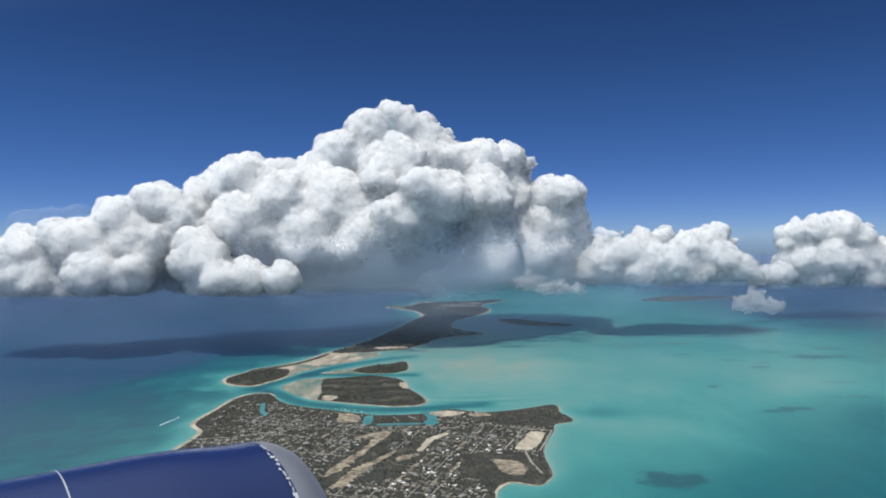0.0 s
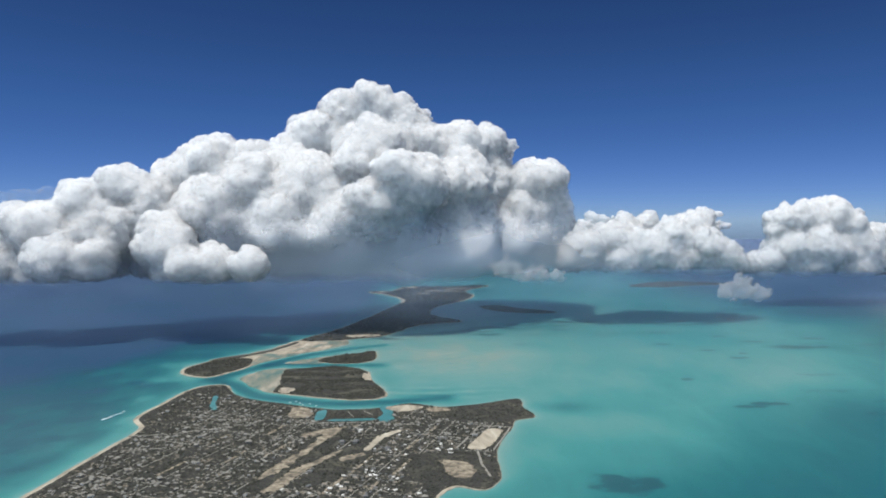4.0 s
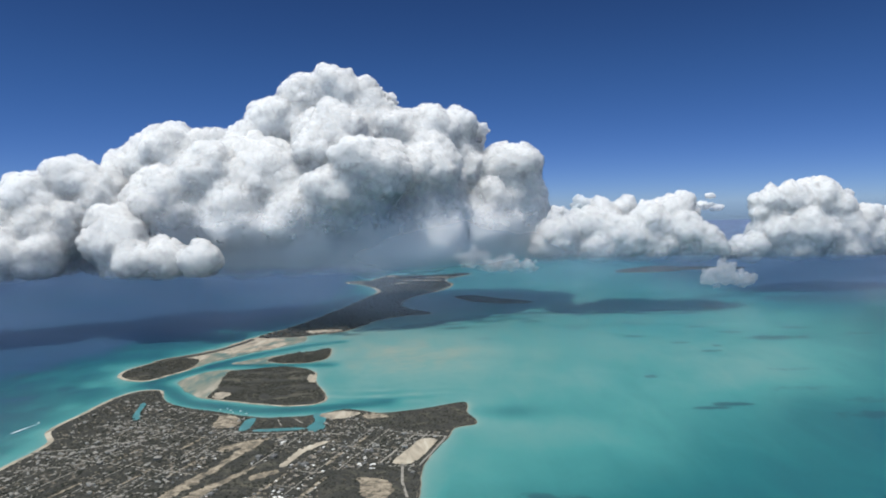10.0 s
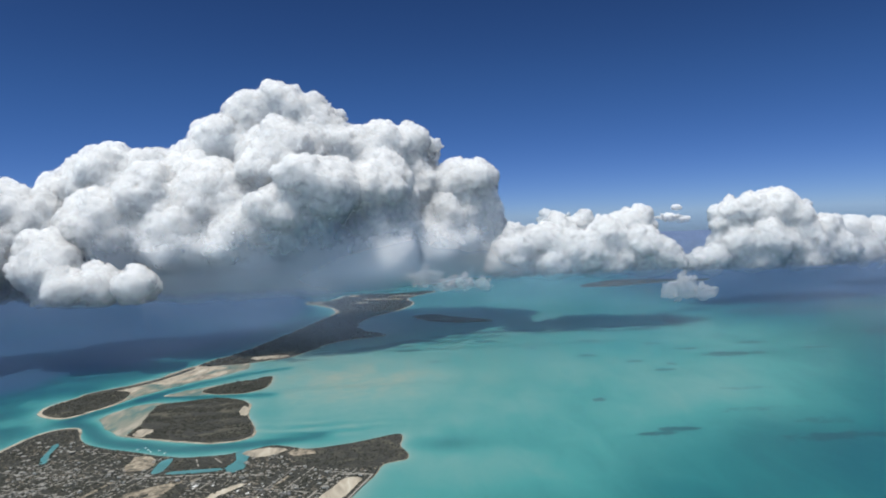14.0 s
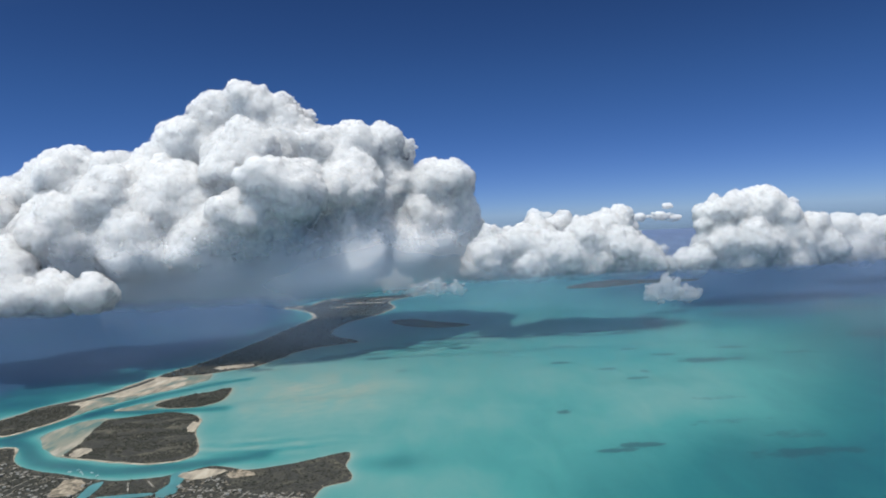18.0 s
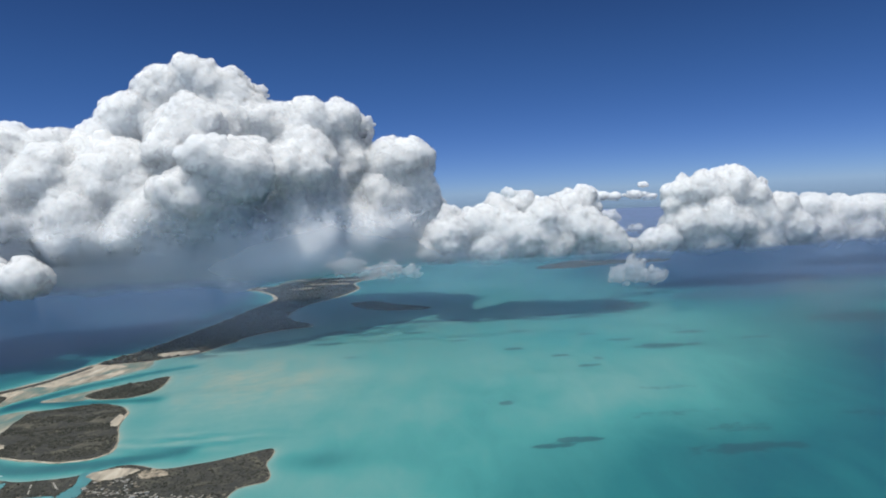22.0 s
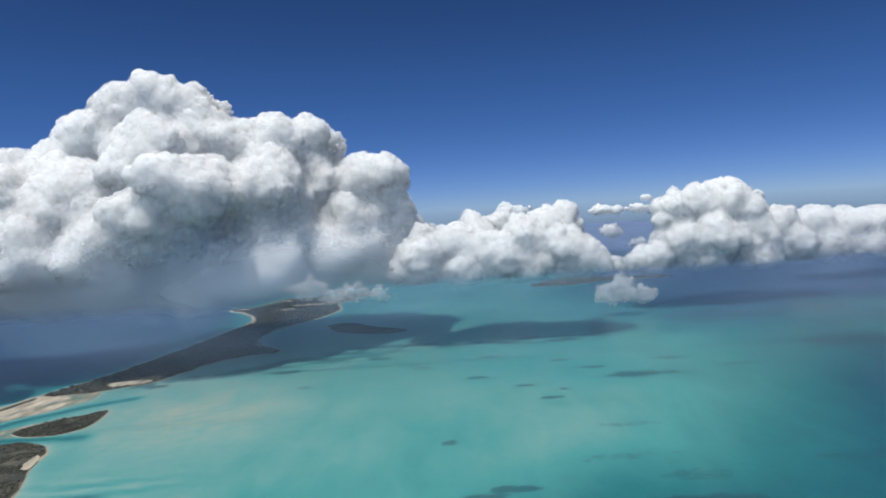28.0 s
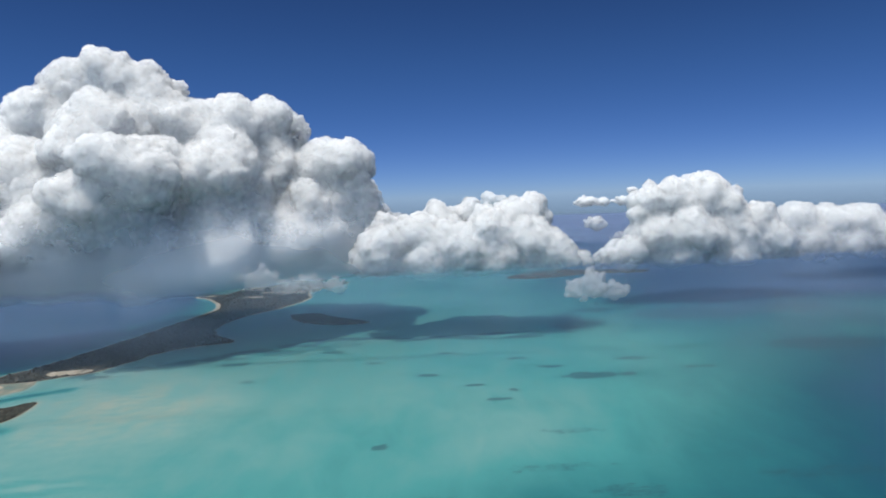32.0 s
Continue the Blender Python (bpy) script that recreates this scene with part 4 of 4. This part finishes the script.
def house_parts(w, l, h, kind):
    walls = bmesh.new()
    bmesh.ops.create_cube(walls, size=1.0, matrix=Matrix.Translation((0, 0, h / 2)) @ Matrix.Diagonal((w, l, h, 1)))
    roof = bmesh.new()
    o, r, top = 0.15, (l - w) / 2 + (0.15 if kind else -0.1), h + 0.32 * w
    base = [roof.verts.new(p) for p in ((-w / 2 - o, -l / 2 - o, h), (w / 2 + o, -l / 2 - o, h), (w / 2 + o, l / 2 + o, h), (-w / 2 - o, l / 2 + o, h))]
    ridge = [roof.verts.new((0, -max(r, 0.1), top)), roof.verts.new((0, max(r, 0.1), top))]
    for f in ((base[0], base[1], ridge[0]), (base[1], base[2], ridge[1], ridge[0]), (base[2], base[3], ridge[1]), (base[3], base[0], ridge[0], ridge[1]), (base[3], base[2], base[1], base[0])):
        roof.faces.new(f)
    return walls, roof


HOUSES = []
for w, l, h, kind, roof_mat, label in ((1.5, 2.2, 0.7, 1, 0, "small white-roofed island house among scrub"), (1.9, 3.0, 0.8, 0, 0, "white-roofed bungalow among scrub"),
                                       (1.7, 2.4, 0.7, 1, 1, "grey-roofed island house among scrub"), (2.2, 3.8, 0.9, 0, 2, "long tan-roofed villa among scrub"),
                                       (2.6, 3.2, 1.1, 0, 1, "large grey-roofed villa among scrub"), (1.4, 1.9, 0.7, 1, 2, "small tan-roofed cottage among scrub")):
    a, b = house_parts(w, l, h, kind)
    thing = tagged(new("house"), label, "house", "houses of the island town")
    part("wall", a, WALL, thing)
    part("roof", b, ROOFS[roof_mat], thing)
    HOUSES.append(thing)

spots = []
for n, run in enumerate(streets):
    for p, q in zip(run, run[1:]):
        for side in (-1, 1):
            if rng.uniform() < (0.46 if p[0] > -80 else 0.38):
                way = np.array(q) - p
                ang = math.atan2(way[1], way[0])
                nrm = np.array([-way[1], way[0]]) / np.linalg.norm(way)
                spots.append((*(np.array(p) + nrm * side * rng.uniform(2.0, 3.8) + rng.uniform(-.7, .7, 2)), ang + rng.choice([0, 1.5708]) + rng.normal() * 0.25, rng.choice([0, 1, 2, 2, 3, 4, 5, 5]), rng.uniform(0.36, 0.8)))
for _ in range(900):
    spots.append((rng.uniform(-185, 60), rng.uniform(340, 600), rng.uniform(0, 3.14), rng.randint(6), 0.4 + 0.8 * rng.rand() ** 2))
spots = np.array(spots)
good = (waves(spots[:, 0], spots[:, 1], 75, 61) + rng.uniform(-0.3, 0.3, len(spots)) < 0.30) & inside(spots[:, 0], spots[:, 1], town_poly) & ~in_wild(spots[:, 0], spots[:, 1])
kept = []
for s in spots[good]:
    if all((s[0] - k[0]) ** 2 + (s[1] - k[1]) ** 2 > 2.4 for k in kept):
        kept.append(s)
near = sorted(range(len(kept)), key=lambda i: (kept[i][0] + 10) ** 2 + (kept[i][1] - 420) ** 2)
first = {}
far_v, far_f, far_m = [], [], []
for rank, i in enumerate(near):
    x, y, ang, kind, size = kept[i]
    m = Matrix.Translation((x, y, 0.6)) @ Matrix.Rotation(ang, 4, "Z") @ Matrix.Diagonal((size, size, size, 1))
    if rank < 290:
        if int(kind) not in first:
            first[int(kind)] = HOUSES[int(kind)]
            HOUSES[int(kind)].matrix_basis = m
        else:
            copy_thing(HOUSES[int(kind)], m @ Matrix.Diagonal((*(1 / v for v in HOUSES[int(kind)].scale), 1)))
    else:
        for ob, mat in ((HOUSES[int(kind)].children[0], 0), (HOUSES[int(kind)].children[1], [0, 0, 1, 2, 1, 2][int(kind)] + 1)):
            at = len(far_v)
            far_v += [m @ v.co for v in ob.data.vertices]
            for f in ob.data.polygons:
                far_f.append([at + k for k in f.vertices])
                far_m.append(mat)
me = bpy.data.meshes.new("far_houses")
me.from_pydata(far_v, [], far_f)
for mat in (WALL, *ROOFS):
    me.materials.append(mat)
me.polygons.foreach_set("material_index", np.array(far_m, np.int32))
tagged(new("town_houses", me), "hundreds of small pale-roofed houses scattered through scrub", "houses", kind="stuff")


# ---- bushes ----
def bushes(name, outline, count, label, seed, size=(0.5, 1.3), keep=None, top=0.6):
    rs = np.random.RandomState(seed)
    lo, hi = outline.min(0), outline.max(0)
    p = rs.uniform(lo, hi, (count * 3, 2))
    p = p[inside(p[:, 0], p[:, 1], grown(outline, -1.5))]
    if keep is not None:
        p = p[keep(p[:, 0], p[:, 1])]
    for bare, _, _ in PATCHES:
        p = p[~inside(p[:, 0], p[:, 1], bare)]
    p = p[waves(p[:, 0], p[:, 1], 40, seed) + rs.uniform(-.8, .8, len(p)) > -0.35][:count]
    s = rs.uniform(*size, len(p)) * (0.7 + 0.6 * rs.rand(len(p)) ** 2)
    jig = 1 + 0.28 * rs.normal(size=(len(p), len(BUSH_V), 1))
    v = BUSH_V[None] * jig * s[:, None, None] * np.array([1.25, 1.25, 0.8])
    v += np.concatenate([p, np.full((len(p), 1), top)], 1)[:, None]
    f = BUSH_F[None] + len(BUSH_V) * np.arange(len(p))[:, None, None]
    me = raw_mesh(name, v.reshape(-1, 3), f.reshape(-1, 3), LEAF)
    return tagged(new(name, me), label, "bushes", kind="stuff")


bm = bmesh.new()
bmesh.ops.create_icosphere(bm, subdivisions=1, radius=1.0)
BUSH_V, BUSH_F = np.array([v.co for v in bm.verts]), np.array([[v.index for v in f.verts] for f in bm.faces])
bm.free()
CLEAR = [FIELD] + [rounded(c, 4, 0.5, 1) for c, _, _ in CLEARINGS] + [rounded(c, 4, 0.5, 1) for c, _ in POOLS]


def open_ground(x, y):
    res = np.ones(np.shape(x), bool)
    for c in CLEAR:
        res &= ~inside(x, y, c)
    return res


bushes("town_scrub", town, 14000, "dark grey-green bushes and low trees between houses", 31, (0.3, 0.85), open_ground)
bushes("island_scrub", scrub, 3600, "dark low bushes covering the scrub island", 32, (0.35, 0.9), lambda x, y: waves(x * 0.7, y * 1.6, 46, 44) < 0.12)
bushes("spit_scrub", spit, 1000, "dark low bushes on the spit", 33, (0.4, 1.0), lambda x, y: waves(x, y, 30, 45) < 0.4)
bushes("small_island_scrub", small, 900, "dark low bushes on the small island", 34)
bushes("long_island_scrub", long_isl, 6000, "dark low woodland on the long island", 35, (1.0, 2.4))


# ---- boats ----
def boat(x, y, ang, size, label):
    thing = tagged(new("motor_yacht"), label, "boat", "boats round the harbour")
    bm = bmesh.new()
    deck = [(-1, -0.35), (0.3, -0.38), (1.0, 0), (0.3, 0.38), (-1, 0.35)]
    up = [bm.verts.new((a * 1.3, b * 1.1, 0.35)) for a, b in deck]
    lo = [bm.verts.new((a * 1.1, b * 0.7, -0.1)) for a, b in deck]
    bm.faces.new(up)
    for i in range(5):
        bm.faces.new((up[i], lo[i], lo[(i + 1) % 5], up[(i + 1) % 5]))
    bmesh.ops.recalc_face_normals(bm, faces=bm.faces)
    part("hull", bm, ROOFS[0], thing)
    bm = bmesh.new()
    bmesh.ops.create_cube(bm, size=1.0, matrix=Matrix.Translation((-0.15, 0, 0.55)) @ Matrix.Diagonal((1.0, 0.5, 0.4, 1)))
    bmesh.ops.bevel(bm, geom=list(bm.edges), offset=0.06, segments=1)
    part("cabin", bm, FOAM, thing)
    thing.matrix_basis = Matrix.Translation((x, y, 0.02)) @ Matrix.Rotation(ang, 4, "Z") @ Matrix.Diagonal((size, size, size, 1))
    return thing


for x, y, ang in ((-88, 553, 0.3), (-84, 556, 1.2), (-80, 551, 0.2), (-77, 547, 2.0), (-72, 549, 0.4), (-66, 543, 1.0)):
    boat(x, y, ang, 0.9, "white motor yacht moored off the harbour")
boat(-207, 530, 1.3, 1.0, "white speedboat trailing a foam wake")
wake = bmesh.new()
a, b = Vector((-207.4, 528.6, 0.03)), Vector((-213, 509, 0.03))
side = Vector((0.96, -0.27, 0))
ring = [wake.verts.new(p) for p in (a - side * 0.15, a + side * 0.15, b + side * 0.6, b + side * 0.1, b - side * 0.5)]
low = [wake.verts.new(v.co - Vector((0, 0, 0.1))) for v in ring]
wake.faces.new(ring)
for i in range(5):
    wake.faces.new((ring[i], low[i], low[(i + 1) % 5], ring[(i + 1) % 5]))
tagged(part("boat_wake", wake, FOAM), "white foam wake on teal water", "wake")

# ---- the engine of the aircraft, as it hangs where the flight begins ----
BLUE = plain("dark_blue_paint", (0.007, 0.015, 0.075), 0.22, 0.12, 1.2)
GREY = plain("grey_inlet_metal", (0.27, 0.27, 0.29), 0.38, 0.06, 4.0, 0.55)
CHIP = plain("bare_pale_metal", (0.40, 0.41, 0.43), 0.5, 0.1, 9.0)
AHEAD, SIDE = Vector((0.79, 0.613, 0)).normalized(), Vector((-0.613, 0.79, 0)).normalized()
AXIS = Vector((0, 0, ROWS[0][3])) + SIDE * 5.0 + Vector((0, 0, -2.64)) + AHEAD * 0.1


def on_cowl(s, r, turn):
    return AXIS + AHEAD * s + SIDE * (r * math.cos(turn)) + Vector((0, 0, r * math.sin(turn)))


def cowl_radius(s):
    return 1.12 - 0.06 * smooth(s, 1.2, 2.0) - 0.05 * smooth(-s, 0.5, 2.5)


def revolve(profile, segments=96):
    bm = bmesh.new()
    rings = [[bm.verts.new(on_cowl(s, r, 2 * math.pi * k / segments)) for k in range(segments)] for s, r in profile]
    for a, b in zip(rings, rings[1:]):
        for k in range(segments):
            bm.faces.new((a[k], a[(k + 1) % segments], b[(k + 1) % segments], b[k])).smooth = True
    bmesh.ops.recalc_face_normals(bm, faces=bm.faces)
    return bm


nacelle = tagged(new("engine_nacelle"), "glossy dark blue jet engine nacelle with worn grey inlet lip", "jet engine")
part("cowl", revolve([(s, float(cowl_radius(s))) for s in np.linspace(-2.6, 2.0, 24)]), BLUE, nacelle, "glossy dark blue painted cowl")
part("inlet_lip", revolve([(2.0, 1.062), (2.08, 1.05), (2.16, 1.02), (2.23, 0.975), (2.27, 0.92), (2.27, 0.87), (2.22, 0.82), (2.1, 0.79), (1.6, 0.78)]), GREY, nacelle, "grey metal inlet lip")
part("exhaust_rim", revolve([(-2.6, 1.07), (-2.62, 0.98), (-2.2, 0.9)]), GREY, nacelle)


def patch(s, turn, ds, dt, seed):
    """A small flake on the cowl's skin."""
    rs, bm = np.random.RandomState(seed), bmesh.new()
    vs = []
    for k in range(9):
        w = 2 * math.pi * k / 9
        q = 0.65 + 0.5 * rs.rand()
        ss, tt = s + ds * q * math.cos(w), turn + dt * q * math.sin(w)
        vs.append(bm.verts.new(on_cowl(ss, float(cowl_radius(ss)) + 0.006, tt)))
    bm.faces.new(vs)
    return bm


rs = np.random.RandomState(5)
for k in range(16):
    part("paint_chip", patch(1.99 - abs(rs.normal()) * 0.012, 1.60 + 0.05 * k, rs.uniform(0.006, 0.022), rs.uniform(0.012, 0.034), k), CHIP, nacelle)
for turn, ds in ((2.33, 0.07), (2.46, 0.06)):
    part("worn_patch", patch(1.86, turn, ds, 0.045, int(turn * 100)), CHIP, nacelle, "large bare worn patch")
part("panel_seam", revolve([(0.63, float(cowl_radius(0.63)) + 0.004), (0.638, float(cowl_radius(0.638)) + 0.004)]), CHIP, nacelle, "pale panel seam")
for k in range(3):
    part("stencil_bar", patch(0.5, 1.98 + 0.03 * k, 0.05, 0.006, 90 + k), CHIP, nacelle)
